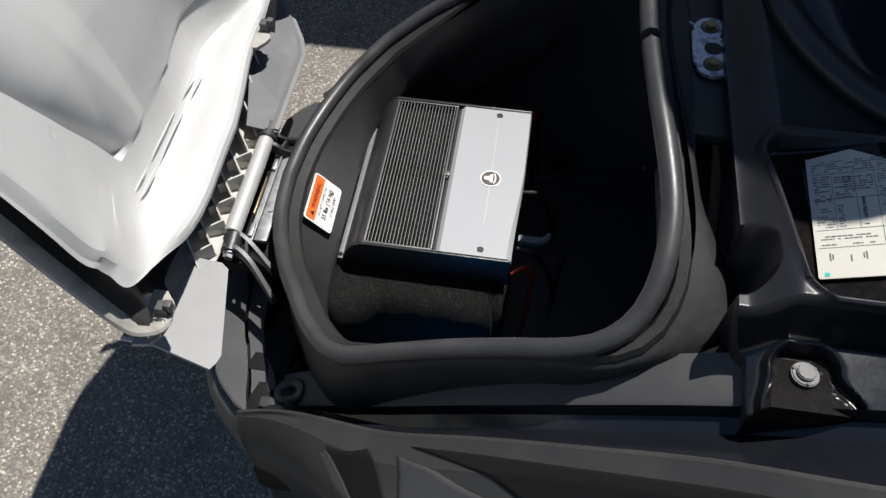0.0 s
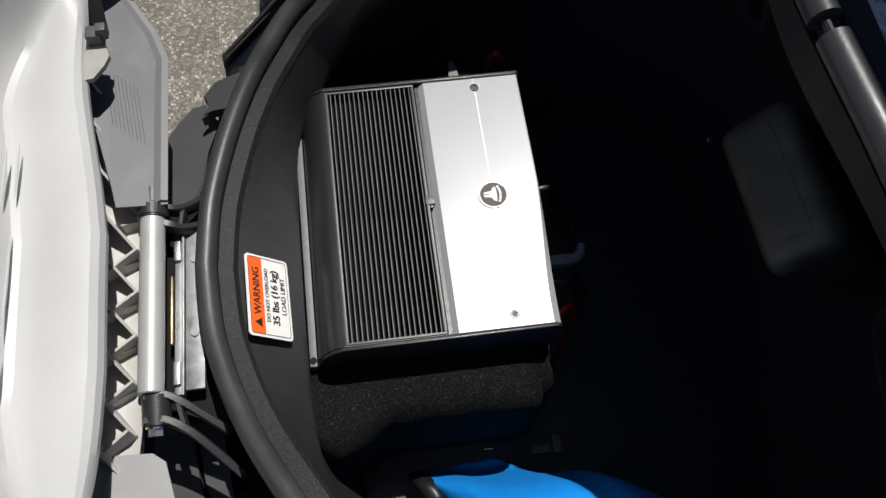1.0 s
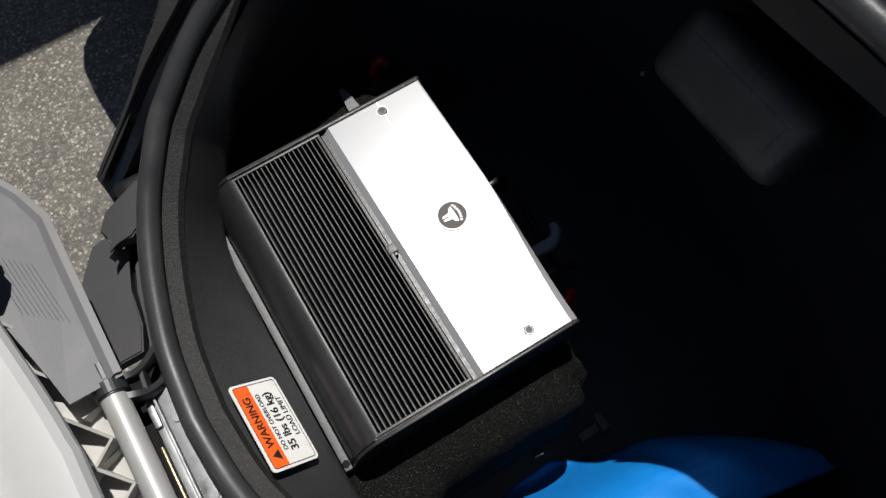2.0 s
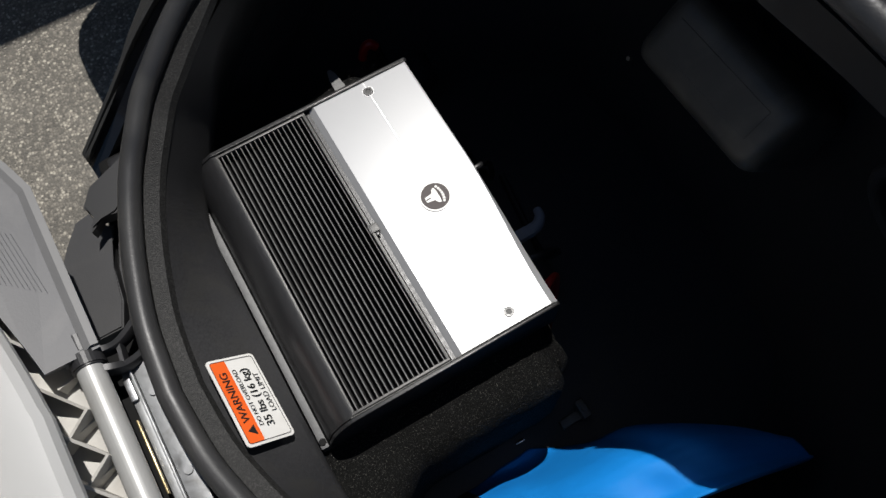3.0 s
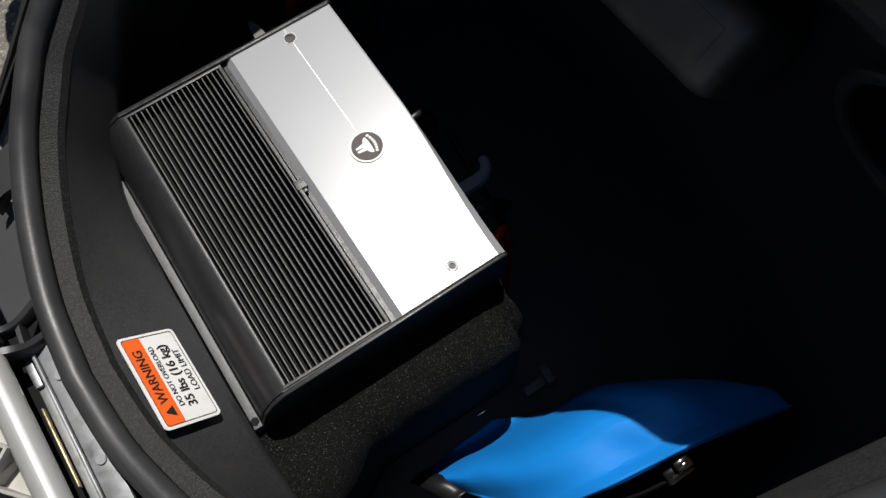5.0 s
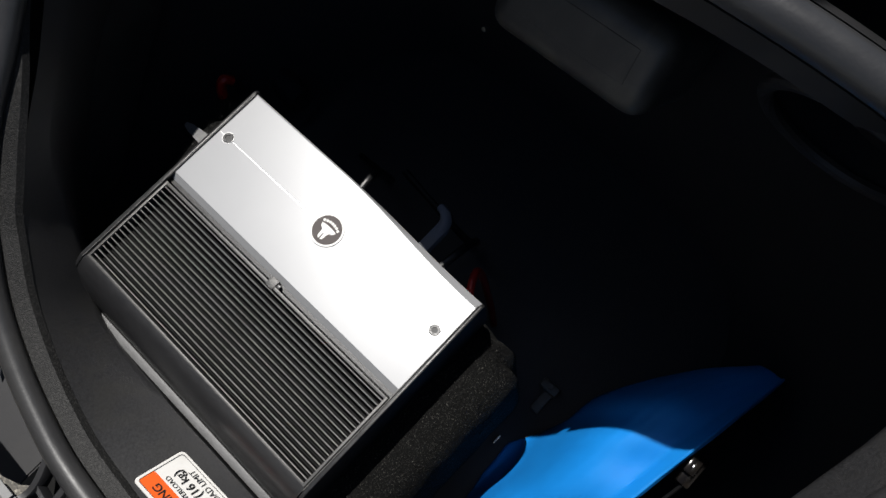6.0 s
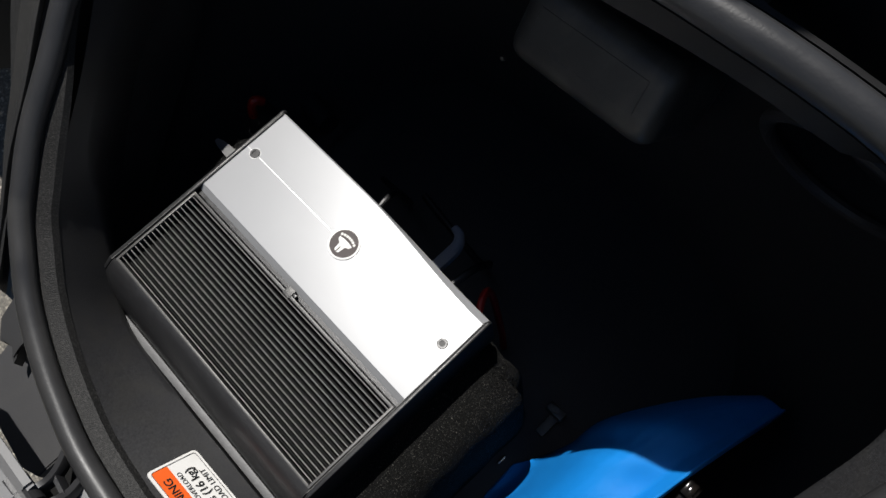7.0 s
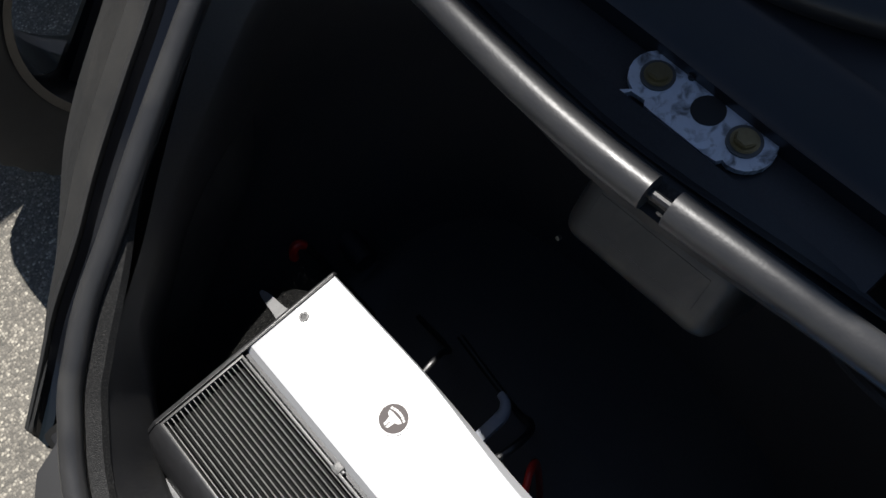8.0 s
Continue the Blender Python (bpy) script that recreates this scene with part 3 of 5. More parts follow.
# the steep fall is glossy, the floors of bay and pocket are darker and smoother
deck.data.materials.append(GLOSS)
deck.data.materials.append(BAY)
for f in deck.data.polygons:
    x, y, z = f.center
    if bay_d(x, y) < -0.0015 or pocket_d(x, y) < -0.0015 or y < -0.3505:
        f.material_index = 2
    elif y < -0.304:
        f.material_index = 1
bm = bmesh.new()
cyl(bm, (0.2500, -0.3290, 0.665), (0.2500, -0.3290, 0.6695), 0.0083, 28)
bmesh.ops.bevel(bm, geom=list(bm.edges), offset=0.0008, segments=2, affect="EDGES")
fr = part("fastener", bm, RUBBER, deck, "round black push fastener")
bm = bmesh.new()
cyl(bm, (0.2500, -0.3290, 0.6685), (0.2500, -0.3290, 0.672), 0.0056, 28)
bmesh.ops.bevel(bm, geom=list(bm.edges), offset=0.0008, segments=2, affect="EDGES")
part("fastener_head", bm, RUBBER, fr)
for k in range(3):
    a = 0.6 + k * 2.1
    b = bmesh.new()
    cyl(b, (0.25 + 0.0069 * math.cos(a), -0.329 + 0.0069 * math.sin(a), 0.669), (0.25 + 0.0069 * math.cos(a), -0.329 + 0.0069 * math.sin(a), 0.6702), 0.0011, 8)
    part("fastener_slot", b, INK, fr)


# glossy black bead added round the pocket to draw the sun's highlight
bead = []
for x, y in round_rect(0.2425, 0.345, -0.302, -0.172, 0.0175, n=12):
    xx = x - 0.13 * max(0.0, y + 0.30)
    bead.append((xx, y, deck_z(xx, y) - 0.0003))
start = max(range(len(bead)), key=lambda i: bead[i][0] + bead[i][1])
bead = [p for p in bead[start:] + bead[:start] if p[0] < 0.335]
part("pocket_bead", sweep(bmesh.new(), smooth_path(bead, 120), 0.0013, seg=10), GLOSS, deck, "glossy bead round the pocket")


def pocket_label():
    m = pose(0.2795, -0.2285, 0.7040, 0, -21.8, -2)
    lab = part("printed_label", prism(bmesh.new(), [(-.025, .049), (-.025, -.049), (-.024, -.050), (.027, -.050), (.027, .040), (.003, .0545), (.001, .0545)], .0006, m), SHEET, vehicle, "white printed label sheet in a pocket")
    rng = random.Random(4)
    up = m @ Matrix.Translation((0, 0, .0003))

    def ink(b, x0, y0, w, h):
        prism(b, [(x0, y0), (x0 + w, y0), (x0 + w, y0 + h), (x0, y0 + h)], .0001, up)

    # ruled fields
    b = bmesh.new()
    for x0, y0, w, h in ((-.023, .034, .048, .00025), (-.023, .012, .048, .00025), (-.023, -.013, .048, .00025), (-.011, -.013, .00025, .047), (.002, -.013, .00025, .047), (.014, -.040, .00025, .074), (-.023, -.027, .037, .00025)):
        ink(b, x0, y0, w, h)
    tagged(part("print", b, INKGREY, lab, smooth=False), kind="stuff")
    # blocks of short printed lines
    b = bmesh.new()
    for x0, x1, y0, y1 in ((-.022, -.012, -.011, .033), (-.0095, .0015, .013, .033), (-.0095, -.006, -.011, .010), (-.0045, .013, .019, .033), (.0155, .0245, -.036, .033), (-.022, .024, .036, .045), (-.021, .012, -.025, -.016)):
        y = y0
        while y < y1:
            x = x0
            while x < x1 - .001:
                w = min(rng.uniform(.0008, .0032), x1 - x)
                if rng.random() > .3:
                    ink(b, x, y, w, .0008)
                x += w + .0005
            y += .0021 if rng.random() > .12 else .0044
    tagged(part("print", b, INKGREY, lab, smooth=False), kind="stuff")
    b = bmesh.new()
    for x0, y0, w, h in ((.0045, -.0105, .0024, .001), (-.0175, -.037, .0007, .006), (-.0160, -.036, .0007, .004), (-.006, -.038, .0007, .005), (.001, -.036, .0007, .004), (.0025, -.037, .0007, .006)):
        ink(b, x0, y0, w, h)
    tagged(part("print", b, INKGREY, lab, smooth=False), kind="stuff")
    for text, x, y, s in (("MAIN RELAY", .0057, .0035, .0030), ("FAN", .0215, -.0215, .0024), ("RELAY", .0185, -.0225, .0024)):
        lettering("wording", text, s, up @ pose(x, y, .0001, 0, 0, -90), INKGREY, lab, .00006)
    part("print", prism(bmesh.new(), round_rect(-.0215, -.0185, -.0485, -.0455, .001), .0001, up), TEAL, lab)


pocket_label()

# unseen cowl added behind the deck to shade it, with a trim round its foot
# top edge curved so its shadow line crosses the deck and label
COWL_SHADOW_EDGE = smooth_path([(.50, -.010), (.466, -.034), (.436, -.041), (.413, -.034), (.394, -.026), (.3845, -.013), (.378, .004), (.371, .021), (.352, .032), (.325, .043), (.314, .07), (.312, .2), (.325, .36), (.35, .5)], 60)
bm = bmesh.new()


def cowl_pt(u, i):
    x, y = COWL_SHADOW_EDGE[int(i)]
    return (x + .035 * (1 - u), y - .012 * (1 - u), .69 + .67 * u)


grid(bm, np.linspace(0, 1, 14), range(60), cowl_pt)
thicken(part("cowl", bm, GLOSS, vehicle, "unseen black cowl shaped to shade the deck"), -0.02)
TRIM = smooth_path([(.240, .20), (.242, .06), (.246, .0), (.256, -.058), (.279, -.108), (.312, -.145), (.36, -.170), (.43, -.180)], 60)
bm = bmesh.new()
sweep(bm, [(x, y, deck_z(x, y) + .006) for x, y in TRIM], .0125, seg=14, squash=.8)
part("cowl_trim", bm, BLACKCABLE, vehicle, "black rubber trim round the cowl's foot")
bm = bmesh.new()
loft(bm, [[(x + .006 + k * (.40 - x), y + k * (.12 - .35 * (y + .18)) * .5 + .004, .706 + .012 * k + .02 * sstep(-.18, .05, y)) for x, y in TRIM] for k in (0, .2, .5, 1)], closed=False)
thicken(part("cowl_shelf", bm, GLOSS, vehicle, "glossy black panel inside the trim"), .003)


# ---------------------------------------------------------------- body sides
def side_body(sign):
    """One side of the bodywork below the opening; sign -1 near, 1 mirrored."""
    edge = smooth_path([(-.17, .222, .338), (-.108, .227, .388), (-.03, .248, .455), (.04, .267, .518), (.122, .285, .581), (.215, .299, .637), (.33, .318, .70), (.5, .33, .74)], 70)
    crest = smooth_path([(-.17, .232, .372), (-.13, .242, .408), (-.087, .257, .444), (-.011, .287, .50), (.05, .302, .545), (.1, .314, .58), (.197, .341, .65), (.27, .366, .70), (.38, .39, .75), (.52, .40, .78)], 70)

    if sign > 0:
        crest = [(x, q + .010 * sstep(-.03, -.10, x), z) for x, q, z in crest]
    wide = [(x, q + .022 * sstep(-.09, .04, x), z - .006 * sstep(-.09, .04, x)) for x, q, z in crest]

    def at(line, d, dz, taper=False):
        return [(x, MID + sign * (q + d * ((0.25 if sign < 0 else 0.06) + (0.75 if sign < 0 else 0.94) * sstep(-.17, 0.0, x) if taper else 1)), z + dz) for x, q, z in line]
    bm = bmesh.new()
    full, edge = edge, [p for p in edge if p[0] < 0.236]
    loft(bm, [at(edge, -0.034, 0.006), at(edge, -0.02, 0.004), at(edge, -0.003, 0.001), at(edge, 0, -0.001)], closed=False)
    part("side_shelf", bm, SHELF, vehicle, "dull black shelf beside the opening")
    edge = full
    bm = bmesh.new()
    loft(bm, [at(edge, 0, -0.0012), at(edge, 0.002, -0.013), at(edge, 0.012, -0.016), at(crest, -0.012, -0.018), at(crest, -0.004, -0.012), at(crest, -0.001, -0.004)], closed=False)
    part("side_channel", bm, GLOSS, vehicle, "glossy black channel along the body")
    bm = bmesh.new()
    loft(bm, [at(crest, -0.001, -0.005), at(crest, 0.001, 0.0), at(crest, 0.004, 0.001), at(crest, 0.012, -0.002, True), at(crest, 0.026, -0.004, True), at(crest, 0.028, -0.006, True), at(wide, 0.05, -0.022, True), at(wide, 0.058, -0.045, True),
              at(wide, 0.055, -0.08, True), at(crest, 0.03, -0.14, True), at(crest, 0.0, -0.26, True)], closed=False)
    thicken(part("side_panel", bm, BODY, vehicle, "dark grey painted side panel", angle=25), 0.004)


PANEL_D = (0.004, 0.012, 0.026, 0.028, 0.05, 0.058)
PANEL_Z = (0.001, -0.002, -0.004, -0.006, -0.022, -0.045)


def side_insert(sign, corners, mat, label):
    """A patch on the side panel: corners in plan x and distance out from its crest."""
    crest = smooth_path([(-.17, .232, .372), (-.13, .242, .408), (-.087, .257, .444), (-.011, .287, .50), (.05, .302, .545), (.1, .314, .58), (.197, .341, .65), (.27, .366, .70), (.38, .39, .75), (.52, .40, .78)], 70)
    a, b, c, d = [np.array(p) for p in corners]

    def pt(u, v):
        x, o = (a * (1 - u) + b * u) * (1 - v) + (d * (1 - u) + c * u) * v
        o = o + 0.003 * math.sin(math.pi * u) * (1 - v)
        q, z = np.interp(x, crest[:, 0], crest[:, 1]), np.interp(x, crest[:, 0], crest[:, 2])
        k = 0.25 + 0.75 * sstep(-.17, 0.0, x)
        far_out = sstep(-.09, .04, x) * min(1.0, max(0.0, (o - .028) / .022))
        return (x, MID + sign * (q + .022 * far_out + o * k), z - .006 * far_out + float(np.interp(o, PANEL_D, PANEL_Z)) + 0.0012)
    b2 = bmesh.new()
    grid(b2, np.linspace(0, 1, 24), np.linspace(0, 1, 12), pt)
    thicken(part("panel_insert", b2, mat, vehicle, label), 0.001)


side_body(-1)
side_body(1)
side_insert(-1, ((.014, .0115), (.30, .016), (.30, .050), (.10, .035)), FINSIDE, "matt black inset in the side panel")
side_insert(-1, ((-.062, .029), (-.022, .018), (.008, .050), (-.016, .054)), FINSIDE, "matt black inset in the side panel")
# patches whose own grey stands in for sunlit facets
side_insert(-1, ((-.070, .034), (-.0605, .032), (-.0185, .055), (-.038, .057)), NOSE, "grey patch for a sunlit facet of the side panel")
side_insert(-1, ((.004, .019), (.098, .037), (.098, .056), (.014, .056)), NOSE, "grey patch for a sunlit facet of the side panel")

# ---------------------------------------------------------------- hood, open and leaning forward
hood = new("hood", None)
hood.empty_display_size = 0.05
hood.parent = vehicle
hood["label"] = "open hood with a light grey moulded inside"


def creases(z):
    """Where the creases of the pressed inside run at a height: foot of the hollow, its soft brow, the facet's edge, the far crease."""
    h = max(0.0, z - .527)
    return -.120 - .55 * h, -.082 - .33 * h, -.0775 - .13 * h, -.015 + .12 * h


PROFILE = smooth_path([(-.212, .512), (-.212, .519), (-.218, .5255), (-.235, .5255), (-.255, .520), (-.266, .522), (-.272, .535), (-.277, .56), (-.284, .62), (-.297, .68), (-.312, .73), (-.325, .77)], 60)
bm = bmesh.new()
SIDE_D = 0.25
PROFILE_S = np.r_[0, np.cumsum(np.linalg.norm(np.diff(PROFILE, axis=0), axis=1))]


WALL_ROW = int(np.argmax(PROFILE[:, 1] > 0.6))


def hood_row(i):
    x, z = PROFILE[i]
    h = max(0.0, z - 0.525)
    up = sstep(0.525, 0.542, z) if i > 20 else 0.0
    flat = 1 - sstep(0.53, 0.66, z) if i > 20 else 1.0
    inward = min(1.0, max(0.0, (-0.211 - x) / 0.052))
    ya, yb, yc, yd = creases(z)
    q = max(0.0, 1 - PROFILE_S[i] / 0.085)
    side = SIDE_D + 0.16 * max(0.0, z - 0.56) - 0.052 * (1 - math.sqrt(1 - q * q))
    cols = (list(np.linspace(MID - side, ya - .0025, 26)) + list(np.linspace(ya, yb, 18)) + list(np.linspace(yb, yc - .0008, 6))[1:]
            + list(np.linspace(yc + .0008, yd - .0015, 10)) + list(np.linspace(yd + .0015, MID + side, 34)))
    high = .012 * min(1.0, h / .15) * up
    hollow = .36 * (yb - ya) * min(1.0, h / .04) * up
    edge = high - .22 * (yc - yb) * up
    row = []
    for y in cols:
        d, sgn = abs(y - MID), -1 if y < MID else 1
        if y < ya - .001:
            off = 0.0
        elif y <= yb:
            off = high - hollow * ((yb - y) / (yb - ya)) ** 3
        elif y <= yc:
            off = high + (edge - high) * (y - yb) / (yc - yb)
        elif y <= yd:
            off = edge + .0025 * up * (y - yc) / (yd - yc)
        else:
            off = edge * max(0.0, 1 - (y - yd) / .05)
        e = sstep(side - 0.016, side, d)
        # the sides of the dish come forward and rise
        xx, zz, inw, keep = x, z, inward, flat
        if i < WALL_ROW:
            f, w = i / WALL_ROW, sstep(0.14, 0.225, d)
            xx += (PROFILE[0][0] + (PROFILE[WALL_ROW][0] - PROFILE[0][0]) * f - x) * w
            zz += (0.522 + (PROFILE[WALL_ROW][1] - 0.522) * f ** 1.5 - z) * w
            inw += (f - inward) * w
            keep += (1 - 0.56 * f - flat) * w
        ahead = 0.08 * (max(0.0, d - 0.1) / 0.16) ** 1.3
        if sgn < 0:
            ahead *= 0.2 + 0.8 * inw
            rise = 0.066 * sstep(0.08, 0.26, d) * keep
            bow = 0.0
        else:
            ahead *= 0.8 * inw
            rise = 0.0
            bow = -0.022 * sstep(-0.02, 0.15, d) * flat
        row.append((xx + off + ahead - 0.010 * e * inw + bow, y, zz + rise + 0.004 * flat * math.cos(d * 22)))
    return row


HOOD_ROWS = [hood_row(i) for i in range(60)]
loft(bm, HOOD_ROWS, closed=False)
inner = part("inner_panel", bm, HOODIN, hood, "light grey moulded inside with pressed facets", angle=24)
# faint round moulding marks
for y, z, r in ((.107, .539, .0045), (.111, .522, .003), (-.044, .573, .0025), (-.218, .678, .005), (-.224, .659, .003), (.06, .66, .0045), (.12, .60, .0045)):
    i, j = min(((i, j) for i in range(22, 58) for j in range(3, len(HOOD_ROWS[0]) - 3)), key=lambda ij: (HOOD_ROWS[ij[0]][ij[1]][1] - y) ** 2 + (HOOD_ROWS[ij[0]][ij[1]][2] - z) ** 2)
    p = Vector(HOOD_ROWS[i][j])
    a, b = (Vector(HOOD_ROWS[i][j + 1]) - p).normalized(), (Vector(HOOD_ROWS[i + 1][j]) - p).normalized()
    nrm = a.cross(b).normalized()
    nrm = nrm if nrm.x > 0 else -nrm
    b = nrm.cross(a)
    ring = [p + nrm * 0.0001 + (a * math.cos(t) + b * math.sin(t)) * r for t in np.linspace(0, 2 * math.pi, 24, endpoint=False)]
    part("moulding_mark", sweep(bmesh.new(), ring, 0.00012, seg=6, closed=True), HOODIN, inner)
# spindle-shaped pressings along the trough
for y0, length, count in ((-0.143, 0.042, 2), (-0.078, 0.066, 2), (-0.003, 0.040, 2)):
    for k in range(count):
        b = bmesh.new()
        x0, z0 = -.2690 + .0050 * k, .5365 - .0050 * k
        rings = []
        for t in np.linspace(0, 1, 15):
            r = 0.0001 + 0.0007 * math.sin(math.pi * t) ** 0.8
            y = y0 + (t - 0.5) * length + 0.006 * k
            rings.append([(x0 + r * a, y, z0 + r * c) for a, c in ((-1.1, 0.5), (-.3, .9), (0.6, .8), (1.2, -0.3), (0.3, -1.4), (-0.9, -0.9))])
        loft(b, rings, caps=True)
        part("pressing", b, HOODIN, inner, angle=50)
# dark outer skin that wraps round the sides
SKINP = smooth_path([(-.235, .44), (-.262, .46), (-.30, .51), (-.32, .60), (-.333, .69), (-.343, .75), (-.345, .785)], 30)
bm = bmesh.new()


def skin_pt(i, v):
    x, z = SKINP[int(i)]
    lip = float(np.interp(z, (.44, .545, .558, .60, .655, .72, .775), (-.225, -.206, -.218, -.241, -.268, -.296, -.318)))
    w = sstep(0.45, 1.0, abs(v)) ** 1.3
    return (x + (lip - x) * w, MID + v * 0.254, z + max(0.0, 0.535 - z) * sstep(0.6, 0.9, abs(v)))


grid(bm, range(30), np.linspace(-1, 1, 60), skin_pt)
thicken(part("outer_skin", bm, BODY, hood, "dark grey painted outside"), 0.004)
for sd in (-1, 1):
    # lip that runs down the side and turns the lower corner
    pts = [(-.312, .252, .775), (-.29, .256, .72), (-.262, .257, .655), (-.235, .258, .60), (-.214, .257, .556), (-.206, .251, .541), (-.203, .242, .530), (-.204, .232, .522)]
    path = smooth_path([(x, MID + sd * d, z) for x, d, z in pts], 50)
    part("side_lip", sweep(bmesh.new(), path, 0.0075, seg=10, squash=0.55), LIP, hood, "dusty grey edge lip")
    bm = bmesh.new()
    deep = [Vector((x - 0.035, MID + sd * (d - 0.036 + 0.02 * sstep(.24, .215, d)), z - 0.012)) for x, d, z in smooth_path(pts, 50)]
    path, deep = path[:36], deep[:36]
    loft(bm, [path, [Vector(p).lerp(q, 0.5) + Vector((-0.012, 0, 0)) for p, q in zip(path, deep)], deep], closed=False)
    thicken(part("side_groove", bm, TUB, hood, "dark groove inside the lip"), 0.002)
    # ridge between lip and groove
    part("lip_ridge", sweep(bmesh.new(), [(x - 0.006, y - sd * 0.008, z + 0.001) for x, y, z in path[:34]], 0.0035, seg=8), LIP, hood)
# plate that hangs below the hood's hinge edge
def wing(outline, mat, label, parent, name, thick=0.003):
    b = bmesh.new()
    top = [b.verts.new((x, y, z)) for x, y, z in outline]
    f = b.faces.new(top)
    r = bmesh.ops.extrude_face_region(b, geom=[f])
    bmesh.ops.translate(b, vec=(-.0012, 0, -thick), verts=[v for v in r["geom"] if isinstance(v, bmesh.types.BMVert)])
    return part(name, b, mat, parent, label, smooth=False)


far_wing = wing([(-.19, .004, .468), (-.19, .128, .470), (-.198, .151, .473), (-.232, .21, .487), (-.262, .21, .5), (-.25, .12, .49), (-.226, .02, .48), (-.222, .0, .478)], SKIN, "mid grey plastic wing", hood, "hinge_wing")
LOWER_WING = [(-.192, -.172), (-.171, -.262), (-.173, -.270), (-.177, -.277), (-.236, -.262), (-.232, -.2), (-.222, -.165), (-.200, -.166)]
# the near wing's stronger sunlight is put into a paler grey than the far wing's
wing([(x, y, .461 - .08 * (x + .2)) for x, y in LOWER_WING[::-1]], NEARWINGGREY, "grey plastic wing toned paler for the sun on it", hood, "hinge_wing")
# turned edge and raised lines on the far wing
bm = bmesh.new()
FLANGE = [(-.1895, .006, .4695), (-.1895, .127, .4715), (-.1975, .150, .4745), (-.2315, .208, .488)]
loft(bm, [[(x, y, z + .0008) for x, y, z in FLANGE], [(x - .0045, y, z + .0022) for x, y, z in FLANGE], [(x - .0105, y - .003, z + .0012) for x, y, z in FLANGE]], closed=False)
thicken(part("wing_flange", bm, EDGEGREY, hood, "pale turned edge of the wing", smooth=False), .0018)
tree = BVHTree.FromPolygons([v.co for v in far_wing.data.vertices], [tuple(f.vertices) for f in far_wing.data.polygons])
for k in range(9):
    x = -.2045 - .0026 * k
    line = [tree.ray_cast(Vector((x - .001 * j, .050 + .002 * k + .008 * j, .6)), Vector((0, 0, -1)))[0] for j in range(7)]
    part("wing_line", sweep(bmesh.new(), line, .00022, seg=6), SKIN, hood)
# base web and triangulated ribs between the inside and the hinge
def web_z(y):
    return 0.452 + 0.25 * (y - MID - 0.0) ** 2


bm = bmesh.new()
grid(bm, [0, .5, 1], np.linspace(-.262, .182, 40), lambda u, y: (-.262 + (.056 - .16 * abs(y + .065) ** 1.5) * u, y, web_z(y) - .004 * u))
thicken(part("rib_web", bm, HOODRIB, hood), 0.003)


def rib(p, q, hp, hq):
    b = bmesh.new()
    p, q = Vector(p), Vector(q)
    d = (q - p).normalized()
    sd = Vector((-d.y, d.x, 0)).normalized() * 0.0009
    vv = [b.verts.new(w) for w in (p - sd, p + sd, q + sd, q - sd)]
    tt = [b.verts.new(w + Vector((0, 0, h))) for w, h in ((p - sd, hp), (p + sd, hp), (q + sd, hq), (q - sd, hq))]
    b.faces.new(vv[::-1]), b.faces.new(tt)
    for i in range(4):
        b.faces.new((vv[i], vv[(i + 1) % 4], tt[(i + 1) % 4], tt[i]))
    part("rib", b, HOODRIB, hood, smooth=False)


def web_edge(y):
    return -.208 - .14 * abs(y + .065) ** 1.5


for k in range(11):
    y = .162 - .031 * k
    z = web_z(y) - .003
    x1 = web_edge(y - .034) - .001
    rib((-.252, y + .017, z), (x1, y - .036 + .3 * max(0.0, -.2105 - x1), z), .058, .004)
    if -.13 < y < .02:
        rib((x1, y - .035, z), (-.234, y - .049, z), .020, .014)
        rib((-.224, y - .012, z), (x1, y - .006, z), .012, .006)
# clips on pale lobes at the ends of the hinge edge
for y0, y1, xc in ((-.292, -.238, -.205), (.078, .118, -.221)):
    lobe = [(xc - .02, y0), (xc - .006, y0 + .002), (xc + .001, y0 + .012), (xc + .004, (y0 + y1) / 2), (xc + .001, y1 - .010), (xc - .008, y1), (xc - .02, y1)]
    lb = part("clip_lobe", prism(bmesh.new(), lobe, .004, pose(0, 0, .516)), LIP, hood)
    for k, mt in ((0, LINER), (1, CHROME)):
        y = y0 + .016 + .018 * (1 - k)
        if y1 - y0 < .05 and k:
            continue
        bm = boxed(xc - .010, xc + .001, y - .005, y + .005, .514, .526, bevel=.0015)
        box(bm, xc - .002, xc + .005, y - .0035, y + .0035, .520, .530, bevel=.001)
        part("clip", bm, mt, lb)

# ---------------------------------------------------------------- hinge
hinge = new("hinge", None)
hinge.empty_display_size = 0.05
hinge.parent = vehicle
bm = bmesh.new()
cyl(bm, (-.202, -.001, .462), (-.2025, -.128, .458), 0.0085, 28)
bmesh.ops.bevel(bm, geom=list(bm.edges), offset=0.0008, segments=1, affect="EDGES")
part("hinge_tube", bm, TUBE, hinge, "satin grey hinge tube")
bm = bmesh.new()
cyl(bm, (-.202, .019, .4625), (-.202, .006, .462), 0.0098, 28)
cyl(bm, (-.202, .0062, .462), (-.202, -.004, .462), 0.0106, 28)
bmesh.ops.bevel(bm, geom=list(bm.edges), offset=0.001, segments=2, affect="EDGES")
part("hinge_collar", bm, ARM, hinge)


